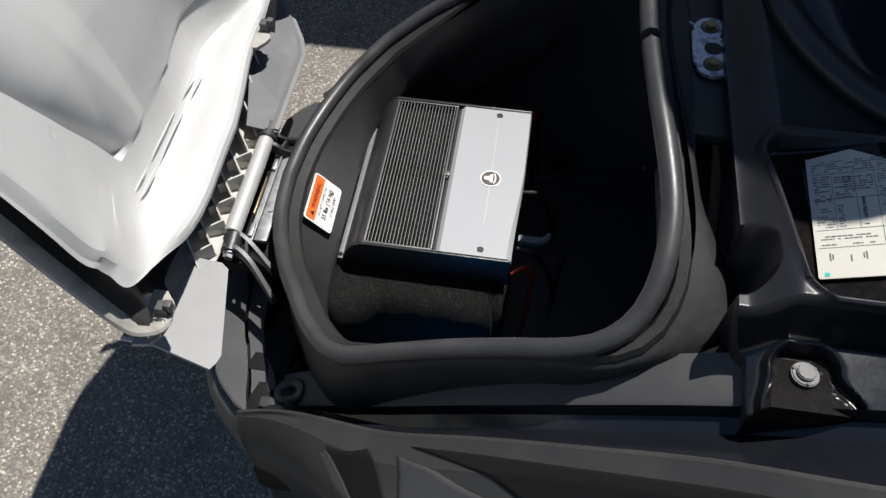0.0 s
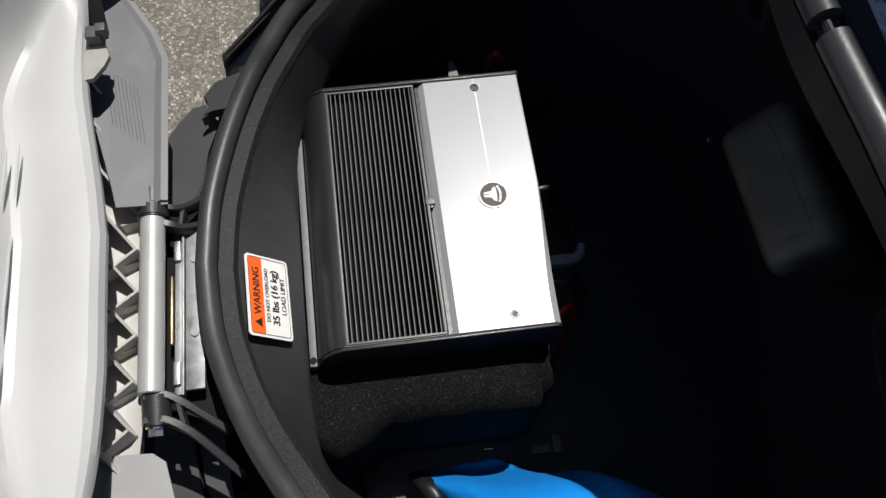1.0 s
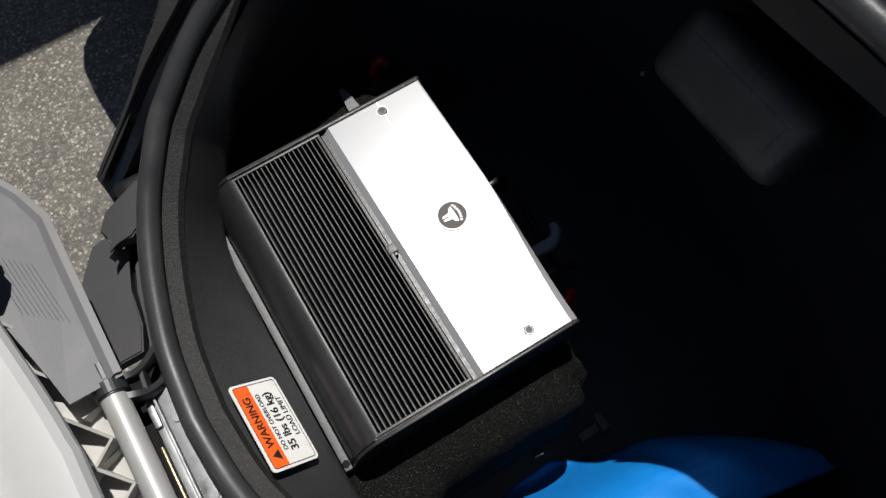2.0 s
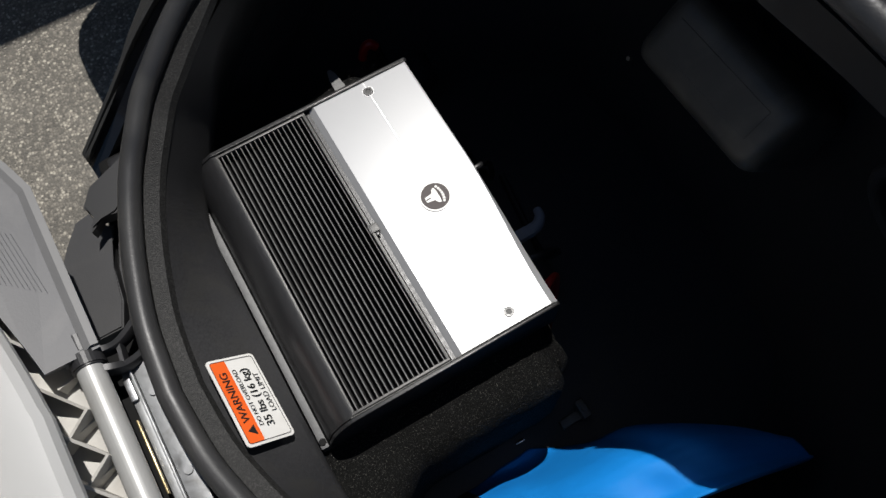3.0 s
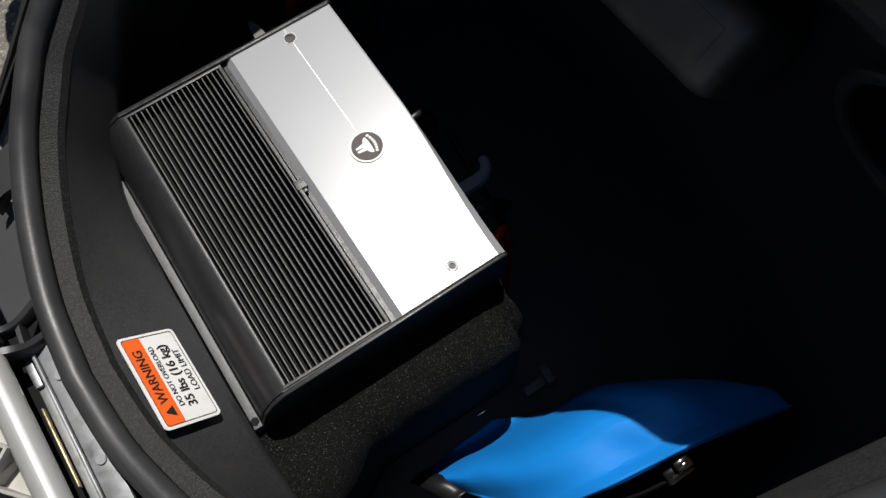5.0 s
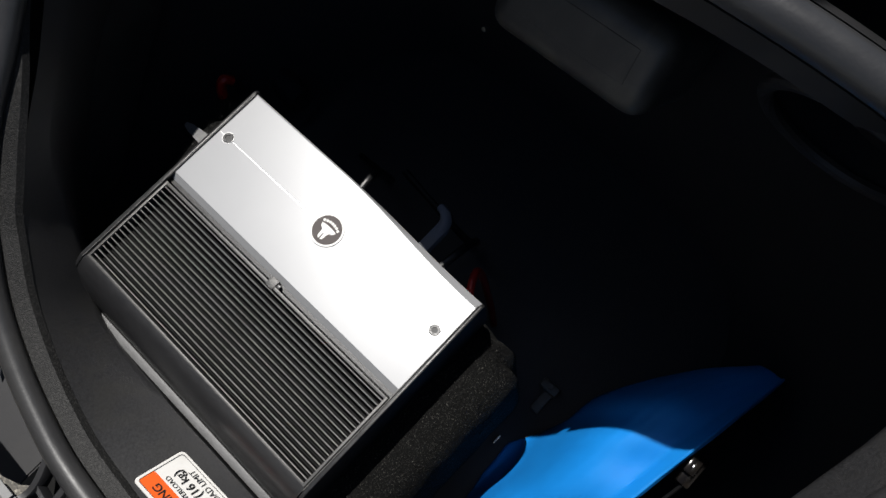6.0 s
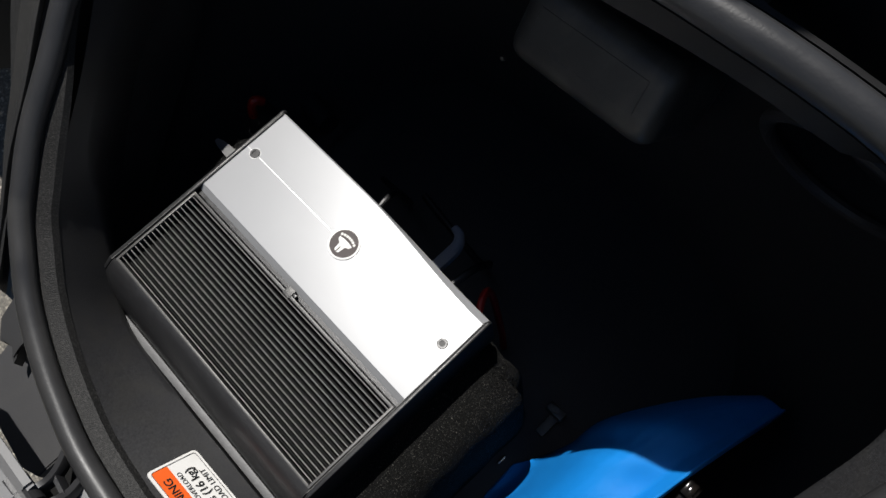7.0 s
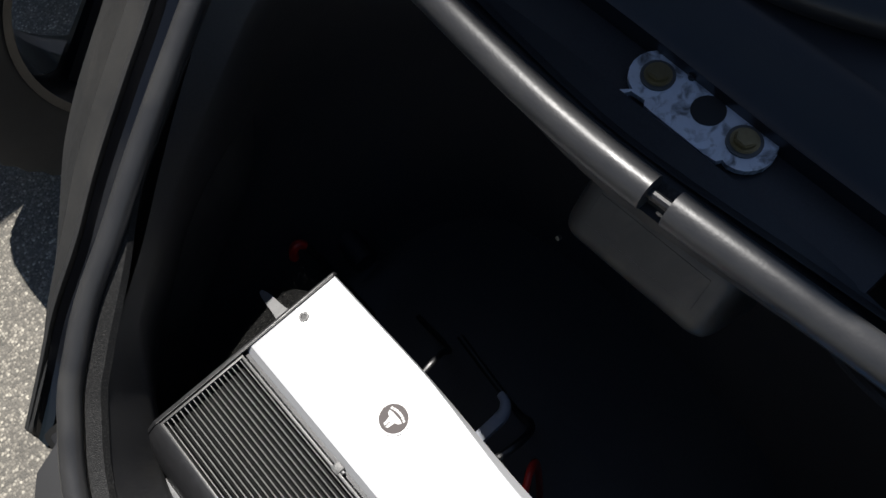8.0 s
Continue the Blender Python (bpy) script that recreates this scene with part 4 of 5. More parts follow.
def bar(points, w, h, n=18):
    """A flat-sided bar along a path, w wide and h high."""
    P = [Vector(p) for p in smooth_path(points, n)]
    rings = []
    for i, p in enumerate(P):
        d = P[min(i + 1, n - 1)] - P[max(i - 1, 0)]
        s = Vector((-d.y, d.x, 0)).normalized() * w / 2
        e = Vector((0, 0, h / 2))
        rings.append([p + s * .7 + e, p + s + e * .7, p + s - e, p - s - e, p - s + e * .7, p - s * .7 + e])
    return loft(bmesh.new(), rings, caps=True)


def arm(top, low, webs):
    """A cast arm: two rails joined by cross webs."""
    ar = part("hinge_arm", bar(top, .0052, .011), ARM, hinge, "black cast hinge arm with slots")
    part("rail", bar(low, .0056, .012), ARM, ar)
    a, b = smooth_path(top, 41), smooth_path(low, 41)
    for t in webs:
        i = int(t * 40)
        part("web", bar([a[i], (a[i] + b[i]) / 2, b[i]], .0036, .0095, 6), ARM, ar)


arm([(-.206, .009, .461), (-.190, .0045, .458), (-.180, .0095, .450), (-.164, .028, .436)], [(-.206, -.003, .460), (-.190, -.0085, .457), (-.180, -.0075, .449), (-.164, .003, .436)], (.08, .45))
arm([(-.206, -.1300, .457), (-.195, -.1285, .456), (-.180, -.1365, .451), (-.157, -.153, .438)], [(-.206, -.1450, .455), (-.193, -.1450, .454), (-.176, -.1555, .448), (-.150, -.181, .430)], (.06, .36))
bm = bmesh.new()
cyl(bm, (-.2, -.128, .455), (-.2, -.147, .452), 0.0092, 24)
part("hinge_collar", bm, ARM, hinge)
bm = bmesh.new()
cyl(bm, (-.2005, -.147, .4515), (-.2005, -.1485, .4512), 0.0070, 24)
cyl(bm, (-.2005, -.1485, .4512), (-.2005, -.1535, .4505), 0.0052, 6)
part("bolt", bm, CHROME, hinge, "bright hexagon bolt", smooth=False)
for x0, x1, y0, y1, z, mt in ((-.1935, -.1920, -.092, -.042, .4485, GOLD), (-.1915, -.1865, -.126, -.008, .444, LEAF), (-.1855, -.1838, -.128, -.006, .450, LEAF), (-.1836, -.171, -.124, -.008, .4465, LEAF)):
    bm = boxed(x0, x1, y0, y1, z - .004, z, bevel=.0006)
    part("hinge_leaf", bm, mt, hinge)
for y in (-.030, -.085):
    part("leaf_rivet", cyl(bmesh.new(), (-.177, y, .446), (-.177, y, .448), .0028, 14), LEAF, hinge)
for y in (-.022, -.112):
    part("hinge_pad", boxed(-.1915, -.187, y - .008, y + .008, .4435, .4475, bevel=.0008), STEEL, hinge)

# ---------------------------------------------------------------- panels at the nose
def plate(name, outline, mat, z, sign, label="", slope=.10, thick=.004, bevel=.0012):
    """A flat moulded panel: outline in x and distance from the centre line, falling away from it."""
    b = bmesh.new()
    pts = [(x, MID + sign * d, z - slope * (d - .13)) for x, d in outline]
    top = [b.verts.new(p) for p in pts]
    low = [b.verts.new((x, y, h - thick)) for x, y, h in pts]
    f = b.faces.new(top)
    b.faces.new(low[::-1])
    for i in range(len(top)):
        k = (i + 1) % len(top)
        b.faces.new((top[i], low[i], low[k], top[k]))
    bmesh.ops.bevel(b, geom=list(f.edges), offset=bevel, segments=2, affect="EDGES")
    return part(name, b, mat, vehicle, label, smooth=False)


RIDGE = [(-.200, .085), (-.193, .105), (-.190, .135), (-.185, .156), (-.178, .168)]
NEAR_OUT = [(-.160, .236), (-.176, .226), (-.194, .209), (-.210, .186), (-.220, .150), (-.222, .10), (-.216, .085)]
FAR_OUT = [(-.181, .176), (-.183, .189), (-.195, .186), (-.207, .168), (-.220, .147), (-.222, .10), (-.216, .085)]
plate("nose_panel", RIDGE + [(-.170, .195), (-.166, .216)] + NEAR_OUT, NOSE, .383, -1, "weathered grey plastic nose panel", thick=.012)
plate("nose_panel", [(x + .009, d) for x, d in RIDGE] + FAR_OUT, NOSE, .386, 1, "weathered grey plastic nose panel", thick=.012)
INNER = [(-.197, .085), (-.190, .105), (-.1868, .135), (-.1815, .154), (-.1745, .167)]
plate("nose_step", INNER + [(-.1665, .196), (-.1625, .2165), (-.1465, .2135), (-.1585, .173), (-.170, .142), (-.174, .085)], NOSE, .379, -1)
plate("nose_step", [(x + .0085, d) for x, d in INNER] + [(-.160, .172), (-.156, .165), (-.160, .110), (-.166, .085)], NOSE, .381, 1)
plate("nose_fillet", [(-.1565, .1745), (-.1450, .2125), (-.1385, .206), (-.1475, .184)], NOSE, .381, -1)
# dark flank below the outer edge of each nose panel
for sgn, line in ((-1, NEAR_OUT[:5]), (1, FAR_OUT[1:5])):
    bm = bmesh.new()
    loft(bm, [[(x - o, MID + sgn * (d + o * .6), (.383 if sgn < 0 else .386) - .10 * (d - .13) - dz) for x, d in line] for o, dz in ((0, .008), (.008, .02), (.012, .06), (.006, .14))], closed=False)
    thicken(part("nose_flank", bm, LINER, vehicle, "charcoal flank of the nose"), .003)


def rubber_clip(cx, d, z, sgn, r, mat):
    """A lumpy black grommet with a ring, a tongue and a foot."""
    b = bmesh.new()
    sweep(b, [(cx + r * math.cos(a), MID + sgn * (d + .8 * r * math.sin(a)), z + .004 * math.cos(a)) for a in np.linspace(0, 2 * math.pi, 20, endpoint=False)], r * .42, seg=10, closed=True)
    ob = part("rubber_mount", b, mat, vehicle, "lumpy black rubber mount")
    part("mount_foot", boxed(cx - 2.4 * r, cx + .2 * r, MID + sgn * (d + .012) - .006, MID + sgn * (d + .012) + .006, z - .014, z - .003, bevel=.003), mat, ob)
    part("mount_tongue", sweep(bmesh.new(), smooth_path([(cx, MID + sgn * (d + .012), z), (cx + r, MID + sgn * (d + .018), z - .002), (cx + 2 * r, MID + sgn * (d + .014), z - .006)], 10), lambda t: .005 - .002 * t, seg=8), mat, ob)


rubber_clip(-.121, .213, .386, -1, .0115, RUBBER)
bm = bmesh.new()
BRACKET = [(-.1815, .158), (-.1795, .164), (-.1735, .168), (-.1800, .180), (-.170, .194), (-.140, .206), (-.132, .19), (-.150, .172), (-.160, .164), (-.172, .166), (-.178, .160)]
prism(bm, [(x, MID + d) for x, d in BRACKET], .012, pose(0, 0, .404), bevel=.0015)
part("side_bracket", bm, BLACKCABLE, vehicle, "black plastic bracket beside the nose panel", smooth=False)
rubber_clip(-.128, .196, .400, 1, .010, BLACKCABLE)

# filler blocks: stop sun leaking to the ground, matt black for the cavity's shade
bm = boxed(-.196, -.125, MID - .2, MID + .2, .20, .345, bevel=.02, seg=3)
box(bm, -.18, .06, MID - .245, MID + .245, .18, .255, bevel=.02)
box(bm, -.175, -.13, MID - .19, MID + .19, .33, .375, bevel=.006)
box(bm, -.2, -.155, MID - .165, MID + .165, .345, .37, bevel=.006)
box(bm, -.235, -.155, MID - .178, MID - .06, .345, .37, bevel=.006)
box(bm, -.19, -.15, MID - .15, MID + .15, .33, .375, bevel=.008)
box(bm, -.165, -.12, MID - .235, MID - .17, .30, .372, bevel=.008)
box(bm, -.165, -.12, MID + .17, MID + .235, .30, .372, bevel=.008)
box(bm, -.222, -.15, MID - .105, MID + .06, .415, .432, bevel=.004)
part("nose_filler", bm, FINSIDE, vehicle, "black filler for the dark structure under the hinge")
for x, d, z in ((-.168, -.15, .352), (-.18, -.165, .354), (-.176, -.145, .356)):
    part("frame_bolt", cyl(bmesh.new(), (x, MID + d, z - .004), (x, MID + d, z + .004), .004, 12), LINER, vehicle)

# ---------------------------------------------------------------- far front wheel
WX, WY, WZ = .155, .68, .27
wheel = part("wheel", cyl(bmesh.new(), (WX, WY, WZ), (WX, WY + .04, WZ), .05, 24), LINER, vehicle)
prof = [(.16, -.08), (.19, -.095), (.235, -.09), (.258, -.075), (.268, -.05), (.27, 0), (.268, .05), (.258, .075), (.235, .09), (.19, .095), (.16, .08)]
bm = bmesh.new()
rings = [[(WX + (r + (.004 if k % 2 and r > .25 else 0)) * math.cos(a), WY + y, WZ + (r + (.004 if k % 2 and r > .25 else 0)) * math.sin(a)) for r, y in prof]
         for k, a in enumerate(np.linspace(0, 2 * math.pi, 97))]
loft(bm, rings, closed=False)
part("tyre", bm, TYRE, wheel, "black tyre with a blocky tread")
bm = bmesh.new()
loft(bm, [[(WX + r * math.cos(a), WY + y, WZ + r * math.sin(a)) for a in np.linspace(0, 2 * math.pi, 64, endpoint=False)] for r, y in ((.165, -.085), (.155, -.082), (.15, -.06), (.15, .06), (.155, .082), (.165, .085))])
part("rim", bm, GLOSS, wheel, "glossy black wheel rim")
for k in range(5):
    a = 2 * math.pi * k / 5
    bm = bmesh.new()
    cyl(bm, (WX + .04 * math.cos(a), WY, WZ + .04 * math.sin(a)), (WX + .155 * math.cos(a), WY - .02, WZ + .155 * math.sin(a)), .014, 10, r2=.02)
    part("spoke", bm, GLOSS, wheel)
# fender over the wheel
bm = bmesh.new()
grid(bm, np.linspace(radians(32), radians(134), 40), np.linspace(-1, 1, 13),
     lambda a, v: (WX + (.302 - .03 * v ** 4) * math.cos(a), WY + .025 + .115 * v, WZ + (.302 - .03 * v ** 4) * math.sin(a)))
thicken(part("fender", bm, BODY, vehicle, "dark grey front fender"), .004)

for z0, z1, x0 in ((.30, .29, .12), (.24, .25, .19)):
    part("suspension_arm", cyl(bmesh.new(), (x0, MID + .2, z0), (WX, WY - .06, z1), .012, 12), ARM, vehicle, "black steel suspension arm")

# ---------------------------------------------------------------- carpeted board
board = thing("carpeted_board", "black speckled carpet board under the amplifier", "board", (0, 0, 0))
bm = bmesh.new()
BY0 = -.150
BOARD = [(-.111, BY0), (-.05, BY0), (.0, BY0), (.04, BY0 - .001), (.055, BY0), (.061, -.146), (.0625, -.138), (.0685, -.137), (.0725, -.131), (.0705, -.121), (.0735, -.10), (.0735, .0), (.0735, .10), (.052, .15), (.03, .155), (-.04, .137), (-.111, .115)]
BOARD_EDGE = ((.003, .262), (0, .30), (0, .368), (.0014, .380), (.0045, .389), (.009, .395), (.015, .3985), (.024, .4005), (.034, .4015))
out = smooth_path([p for p in BOARD], 150, closed=True)
rings = []
for d, z in BOARD_EDGE:
    cx, cy = -.02, 0.0
    rings.append([(cx + (x - cx) * (1 - d / .09 * (.5 if x > 0 else 0)) + .0012 * noise.noise((x * 60, y * 60, z * 90)),
                   cy + (y - cy) * (1 - d / .15) + .0016 * noise.noise((x * 55, y * 55, 7 + z * 90)), z + .0008 * noise.noise((x * 80, y * 80, 3))) for x, y in out])
loft(bm, rings)
bm.faces.new([v for v in bm.verts][-len(out):])
part("carpet_cover", bm, CARPET, board)


def board_z(e):
    """Height of the carpet at a distance from its edge."""
    return float(np.interp(e, [d for d, z in BOARD_EDGE[2:]], [z for d, z in BOARD_EDGE[2:]]))


rng = random.Random(8)
bm = bmesh.new()
for k in range(7000):
    x = rng.uniform(-.108, .067)
    if rng.random() < .72:
        y = rng.uniform(-.1515 if x < .058 else -.135, -.104)
        z = board_z(y - BY0)
    else:
        y = rng.uniform(.108, min(.150, .118 + .27 * (x + .1)))
        z = .401
    h, a = rng.uniform(.0008, .0024), rng.uniform(0, 6.28)
    dx, dy = .0003 * math.cos(a), .0003 * math.sin(a)
    tip = (x + rng.uniform(-.0014, .0014), y + rng.uniform(-.0014, .0014), z + h)
    v = [bm.verts.new(p) for p in ((x - dx, y - dy, z - .0008), (x + dx, y + dy, z - .0008), tip)]
    bm.faces.new(v)
tagged(part("carpet_nap", bm, CARPET, board, smooth=False), kind="stuff")

# ---------------------------------------------------------------- amplifier
amp = thing("amplifier", "car amplifier with black cooling fins and a brushed silver cover", "amplifier", (0, 0, 0))
# extruded body: cross-section in x and z, swept along y
sec = [(-.100, .4015), (-.100, .406), (-.0985, .416), (-.094, .428), (-.087, .4365), (-.080, .4402), (-.0772, .4404), (-.0772, .4305), (-.0062, .4305), (-.0062, .4362), (-.0030, .4362),
       (-.0030, .433), (.0705, .433), (.0715, .430), (.0715, .4015)]
bm = bmesh.new()
loft(bm, [[(x, y, z) for x, z in sec] for y in np.linspace(-.1055, .1055, 6)], caps=True)
bed = part("heatsink_body", bm, AMPBLACK, amp, "black anodised body with a rounded flank", angle=25)
# near-black bed carries the shade between the fins
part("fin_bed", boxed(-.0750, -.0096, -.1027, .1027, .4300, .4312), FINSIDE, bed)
# end caps
for y0, y1, xr in ((-.1088, -.1062, .0728), (.1062, .1088, .0785)):
    cap_sec = [(-.1, .4015), (-.1, .406), (-.0985, .4165), (-.094, .4285), (-.087, .437), (-.079, .4412), (xr - .002, .4412), (xr, .439), (xr, .4015)]
    bm = bmesh.new()
    loft(bm, [[(x, y, z) for x, z in cap_sec] for y in (y0, y1)], caps=True)
    bmesh.ops.bevel(bm, geom=list(bm.edges), offset=.0004, segments=1, affect="EDGES")
    part("end_cap", bm, AMPBLACK, amp)
    yi = y1 if y0 < 0 else y0
    part("edge_line", boxed(-.079, xr - .003, min(yi, yi * .9935), max(yi, yi * .9935), .4395, .4415, bevel=.0002, seg=1), RAIL, amp, "worn metal edge", smooth=False)
# frame round the fins
for y in (-.1038, .1038):
    part("fin_rail", boxed(-.0772, -.0072, y - .0009, y + .0009, .431, .4404, bevel=.0004), RAIL, amp)
for x0, x1 in ((-.0772, -.0752), (-.0094, -.0072)):
    part("fin_rail", boxed(x0, x1, -.1030, .1030, .431, .4405, bevel=.0005), RAIL, amp)
# cooling fins with rounded crests; crest glint and gap shade are in their colours
b = bmesh.new()
FIN_SEC = [(-.0006, .4305), (-.00044, .4384)] + [(.00044 * math.cos(a), .4388 + .0008 * math.sin(a)) for a in np.linspace(math.pi, 0, 7)] + [(.00044, .4384), (.0006, .4305)]
loft(b, [[(x, y, z) for x, z in FIN_SEC] for y in (-.1027, -.07, 0, .07, .1027)], caps=True)
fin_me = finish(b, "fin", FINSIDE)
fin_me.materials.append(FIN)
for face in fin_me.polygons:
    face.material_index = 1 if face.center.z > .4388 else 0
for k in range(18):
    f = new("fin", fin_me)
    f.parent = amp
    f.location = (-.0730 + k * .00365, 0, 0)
# silver cover, whose outer shoulder rolls inward towards the near end
bm = bmesh.new()
cov = []
for y in np.linspace(-.1058, .1058, 40):
    w = sstep(.02, -.1, y)
    xt, xo = .0762 - .0078 * w, .0772 - .0042 * w
    cov.append([(-.0034, y, .4345), (-.0034, y, .4362), (.0008, y, .44), (xt - .0008, y, .44), (xt, y, .4397), (xo, y, .4356), (xo + .0003, y, .431)])
loft(bm, cov, closed=False)
cover = part("cover_plate", bm, ALU, amp, "satin silver cover plate", angle=16)
# engraved line: bright strip, with a dark strip painted beside it as groove shade
part("engraved_line", boxed(.04134, .04152, -.062, .1058, .4397, .44003), ALUEDGE, cover, smooth=False)
part("engraved_line", boxed(.0408, .0413, -.062, .1058, .4397, .44006), CUT, cover, smooth=False)
for y in (-.0965, .0965):
    bm = bmesh.new()
    loft(bm, [[(.041 + r * math.cos(a), y + r * math.sin(a), z) for a in np.linspace(0, 2 * math.pi, 24, endpoint=False)]
              for r, z in ((.0038, .4398), (.0038, .4404), (.0034, .4408), (.0020, .4408), (.0019, .4401))])
    sc = part("screw", bm, AMPBLACK, amp, angle=30)
    part("hex_socket", cyl(bmesh.new(), (.041, y, .4399), (.041, y, .44025), .0021, 6), INK, sc, smooth=False)
    part("screw_ring", sweep(bmesh.new(), [(.041 + .0040 * math.cos(a), y + .0040 * math.sin(a), .4401) for a in np.linspace(0, 2 * math.pi, 24, endpoint=False)], .0003, seg=6, closed=True), CUT, sc)
# round emblem
bm = bmesh.new()
cyl(bm, (.041, -.001, .4398), (.041, -.001, .4408), .0112, 48)
emb = part("emblem", bm, PAPER, amp, "round dark emblem with a pale ring")
part("emblem_field", cyl(bmesh.new(), (.041, -.001, .4404), (.041, -.001, .44105), .0099, 48), EMBLEM, emb)
em = pose(.041, -.001, .4413, 0, 0, -90)
shape = [(-.0062, .0018), (-.003, .0024), (.003, .0024), (.0062, .0018), (.0050, -.0004), (.0027, -.0014), (.0020, -.0068), (.0005, -.0074), (.0004, -.003), (-.0004, -.003), (-.0005, -.0074), (-.0020, -.0068), (-.0027, -.0014), (-.0050, -.0004)][::-1]
part("emblem_shape", prism(bmesh.new(), shape[::-1], .0003, em), PAPER, emb, smooth=False)
for k in range(7):
    u = (k - 3) / 3
    x, y = .0060 * u, .0052 - .0014 * u * u
    dot = [(x - .00075, y - .0008), (x + .00075, y - .0008), (x + .00075, y + .0009), (x - .00075, y + .0009)]
    part("emblem_dot", prism(bmesh.new(), dot, .0003, em), PAPER, emb, smooth=False)
# clip between fins and cover
clip = part("bracket_clip", boxed(-.0100, -.0030, -.0036, .0030, .4375, .4412, bevel=.0007), RAIL, amp, "small grey clip between fins and cover")
part("clip_tongue", boxed(-.0075, -.0045, -.0062, -.0034, .4375, .4402, bevel=.0005), AMPBLACK, clip)
# mounting foot strips
part("mounting_foot", boxed(-.1055, -.1002, -.108, .092, .400, .4115, bevel=.0008), ALUEDGE, amp, "bare aluminium mounting foot")
for y in (-.1035, .095):
    part("foot_screw", cyl(bmesh.new(), (-.1028, y, .403), (-.1028, y, .4125), .0026, 6), FINSIDE, amp)
tab = [(.020, .107), (.054, .107), (.046, .1115), (.040, .119), (.0365, .131), (.0345, .148), (.0325, .1535), (.0295, .1535), (.028, .148), (.0268, .131), (.0245, .118)]
part("mounting_tab", prism(bmesh.new(), tab[::-1], .004, pose(0, 0, .402)), ALUEDGE, amp, "bare aluminium mounting tab")


# ---------------------------------------------------------------- cables
def cable(name, pts, r, mat, label):
    ob = tagged(new(name, finish(sweep(bmesh.new(), smooth_path(pts, 40), r, seg=10), name, mat)), label, "cable", group="amplifier cables")
    return ob


plug = thing("cable_plug", "pale grey cable plug beside the amplifier", "plug")
part("plug_body", boxed(.078, .100, -.044, -.035, .385, .394, bevel=.002), GREYCABLE, plug)
part("plug_boot", sweep(bmesh.new(), smooth_path([(.098, -.0395, .3895), (.105, -.038, .390), (.110, -.033, .39), (.1115, -.027, .388)], 14), lambda t: .0052 - .002 * t, seg=12), GREYCABLE, plug)
cable("red_cable", [(.076, -.088, .392), (.086, -.082, .396), (.095, -.078, .388), (.098, -.079, .36), (.096, -.085, .30), (.092, -.09, .268)], .0028, RED, "red power cable running down to the tub floor")
cable("red_cable", [(.0705, .183, .352), (.074, .184, .362), (.079, .183, .367), (.0835, .181, .362)], .0042, RED, "short red power lead beyond the amplifier")
cable("black_cable", [(.083, .181, .363), (.0875, .176, .34), (.091, .165, .305), (.095, .13, .268)], .0034, BLACKCABLE, "black sheath of the red power lead")
cable("black_cable", [(.078, -.06, .40), (.1, -.062, .395), (.12, -.05, .34), (.13, -.02, .27), (.14, .06, .268)], .003, BLACKCABLE, "black cable running down to the tub floor")
cable("black_cable", [(.078, .02, .40), (.1, .025, .39), (.12, .05, .3), (.125, .1, .268)], .0025, BLACKCABLE, "black cable running down to the tub floor")

# ---------------------------------------------------------------- blue bag in the near corner
bag = thing("blue_bag", "bright blue nylon bag slumped in the tub corner", "bag")
bm = bmesh.new()
# along the vehicle: inner edge y, z on the floor, and hem y, z on the side wall
BAG = ((-.040, -.156, .264, -.198, .306), (0, -.156, .263, -.234, .362), (.035, -.157, .263, -.2445, .398), (.07, -.160, .264, -.250, .410),
       (.10, -.163, .266, -.2545, .421), (.14, -.19, .29, -.263, .402), (.178, -.245, .355, -.272, .372))
BAG_LINE = smooth_path(BAG, 90)


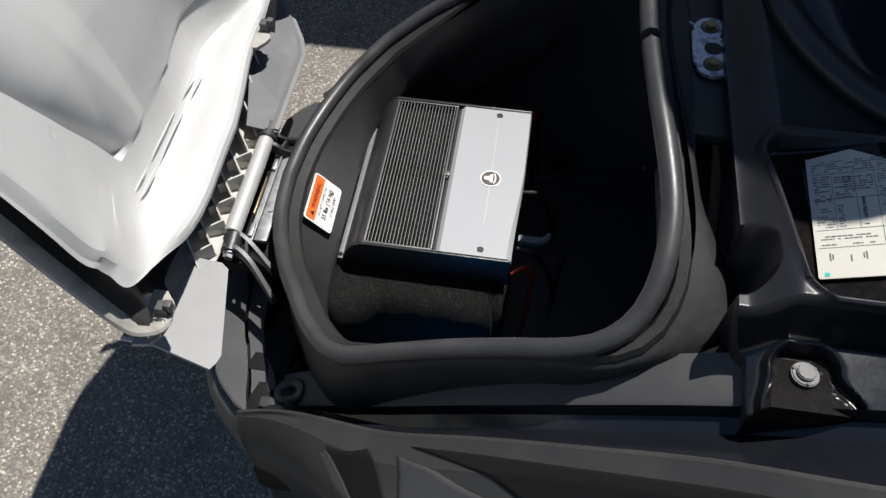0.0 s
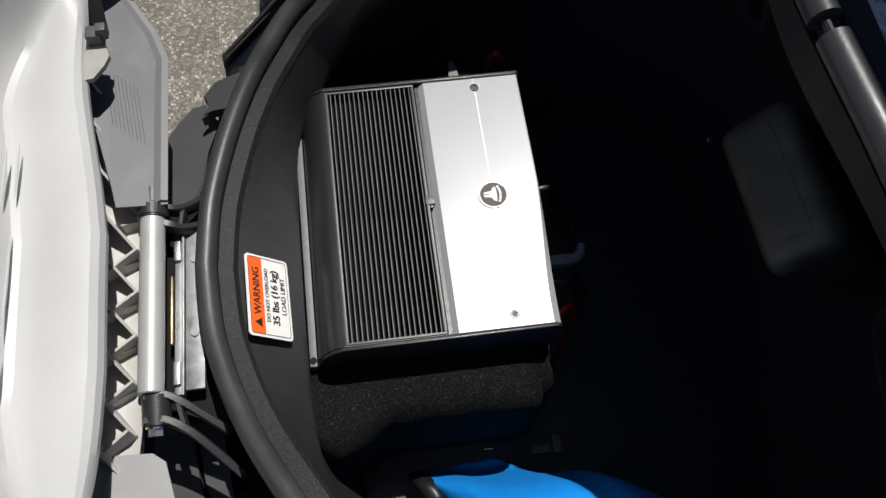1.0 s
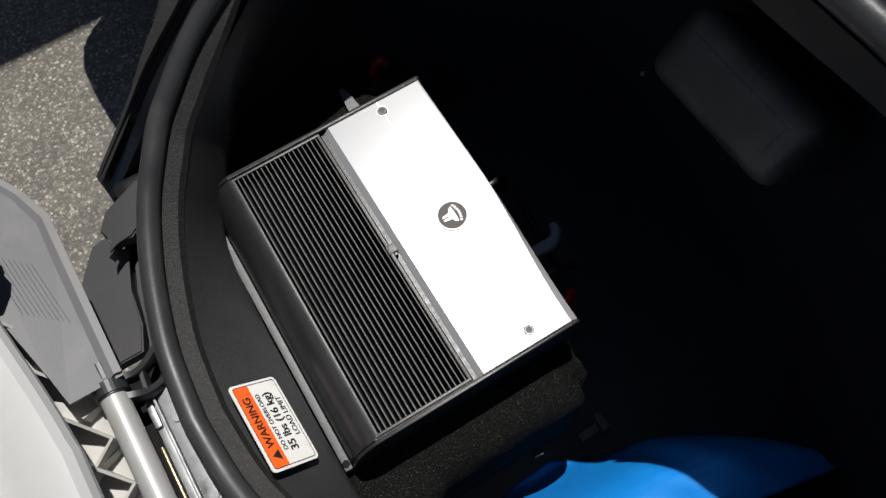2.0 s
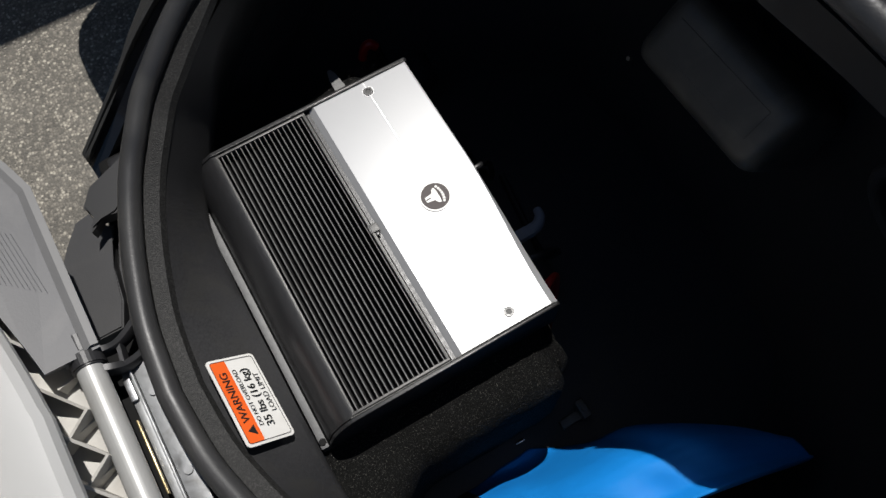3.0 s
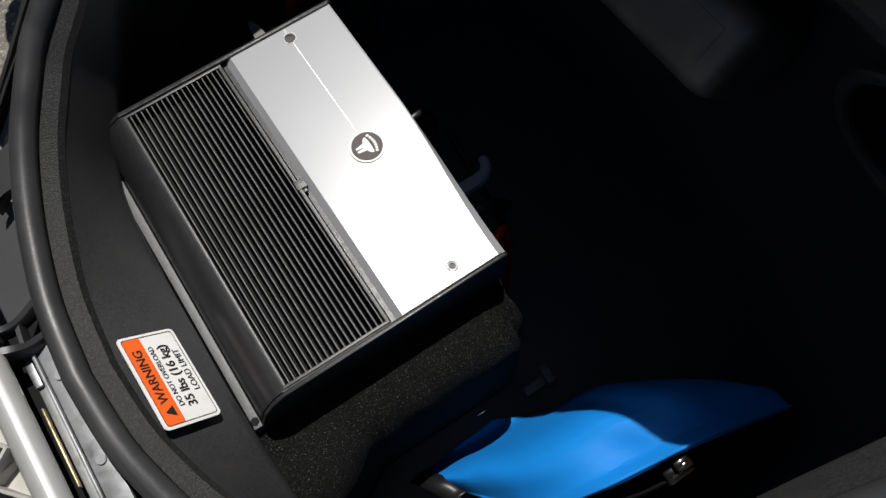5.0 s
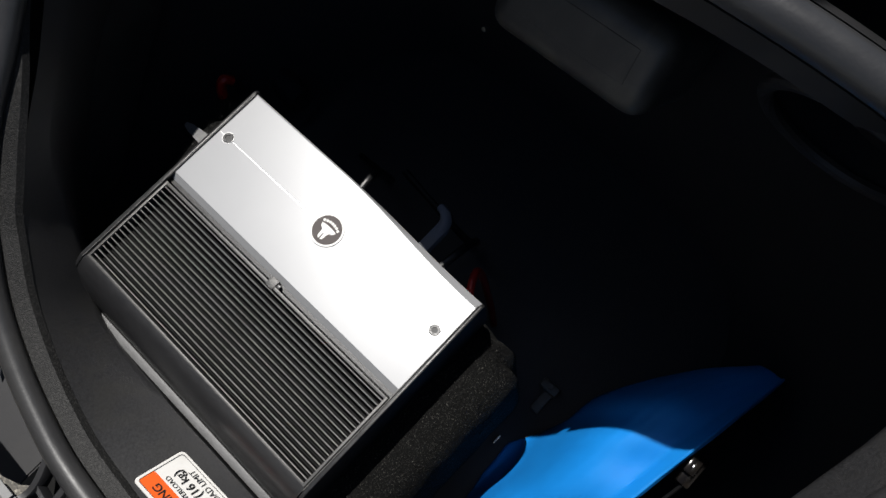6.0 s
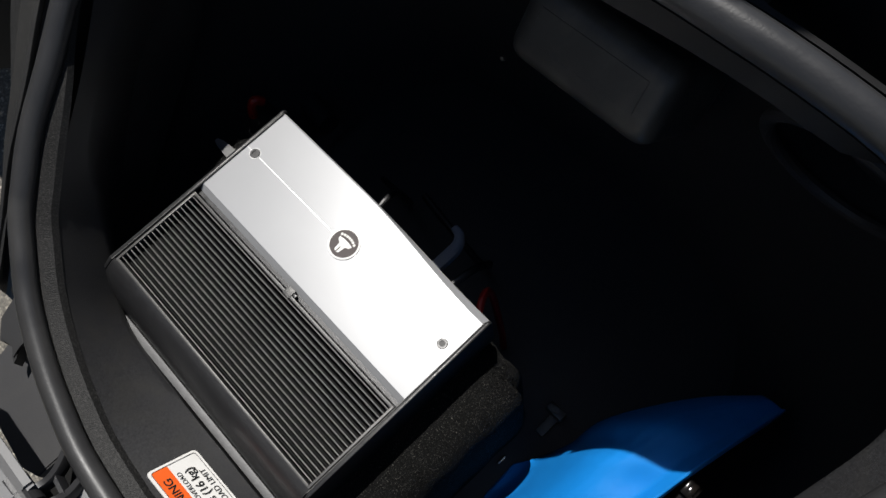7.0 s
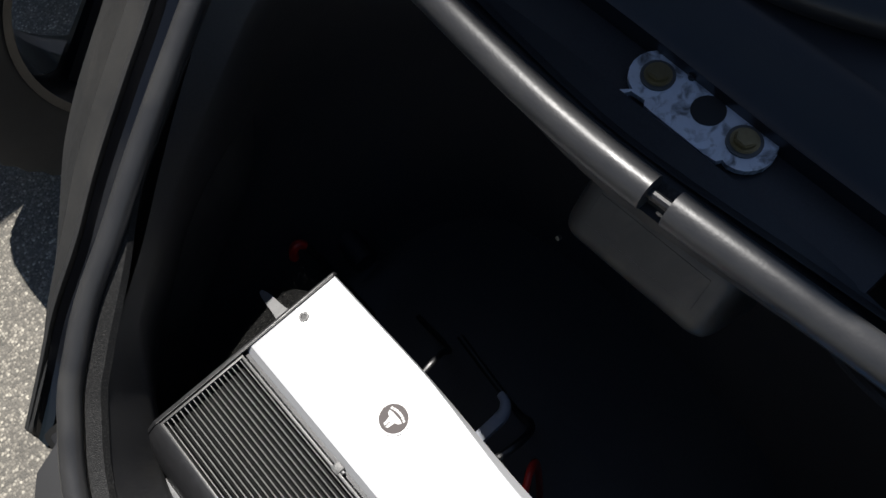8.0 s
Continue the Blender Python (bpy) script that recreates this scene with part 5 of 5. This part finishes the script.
def bag_pt(u, v):
    """u along the vehicle, v from the tub floor up to its side wall: a slope that turns over into a flat top."""
    x, y0, z0, y1, z1 = BAG_LINE[int(u)]
    start = float(np.interp(x, (-.04, 0, .03, .05, .07, .10, .14, .178), (.24, .09, .06, .20, .27, .33, .40, .40)))
    v = start + (1 - start) * v
    rise = float(np.interp(v, (0, .08, .15, .20, .25, .31, .37, .42, .49, .55, .61, .68, .76, .84, .92, 1), (0, .006, .025, .08, .175, .31, .46, .58, .72, .80, .86, .895, .91, .915, .93, 1)))
    t = u / 89
    bend = math.sin(math.pi * v) * sstep(0, .2, t) * sstep(1, .7, t)
    fold = .0035 * math.exp(-((t - .36 - .16 * v) / .035) ** 2) - .0025 * math.exp(-((t - .43 - .16 * v) / .03) ** 2) + .002 * math.sin(t * 17 - v * 3)
    ripple = .0016 * noise.noise((t * 9, v * 4, 1))
    k = (fold + ripple) * bend
    return (x + .022 * v * (1 - t) ** 3, y0 + (y1 - y0) * v + .4 * k, z0 + (z1 - z0) * rise + k)


grid(bm, range(90), np.linspace(0, 1, 40), bag_pt)
b1 = part("bag_body", bm, BLUE, bag)
thicken(b1, .003)
part("hem", sweep(bmesh.new(), [bag_pt(u, 1.0) for u in range(14, 90)], 0.0011, seg=8), BLUE, bag)
strap = [Vector(bag_pt(0, v)) for v in np.linspace(0, 1, 20)]
bm = bmesh.new()
loft(bm, [[p + Vector((-.012, -.001, .0005)) for p in strap], [p + Vector((-.004, 0, .003)) for p in strap], [p + Vector((.003, 0, .0022)) for p in strap]], closed=False)
thicken(part("strap", bm, BLACKCABLE, bag, "black woven strap along the bag's end"), .0015)
bk = part("buckle", boxed(.076, .098, -.2665, -.2575, .400, .409, bevel=.002), BAY, bag, "black plastic buckle")
part("buckle_tongue", boxed(.083, .094, -.2635, -.2565, .409, .4135, bevel=.0012), BAY, bk)
part("buckle_pin", boxed(.0875, .0895, -.2608, -.2595, .4133, .4142, bevel=.0003), CHROME, bk)
part("webbing", sweep(bmesh.new(), smooth_path([(.078, -.263, .404), (.064, -.261, .394), (.05, -.257, .382), (.036, -.253, .369)], 20), .0012, seg=8, squash=3.0), BLACKCABLE, bag)

# dark plastic bracket on the tub floor
br = thing("floor_bracket", "small black plastic bracket on the tub floor", "bracket")
bm = boxed(.062, .086, -.164, -.156, .263, .268, bevel=.0015)
box(bm, .080, .088, -.166, -.150, .263, .276, bevel=.002)
part("bracket_body", bm, GRIP, br)
part("bracket_pin", cyl(bmesh.new(), (.084, -.158, .275), (.084, -.158, .279), .0025, 12), GRIP, br)

# small bright clip on the tub floor beside the board
tagged(new("metal_clip", finish(boxed(.0225, .0305, -.1545, -.1528, .2630, .2650, bevel=.0004), "metal_clip", CHROME)), "small bright metal clip lying by the carpet board", "clip")
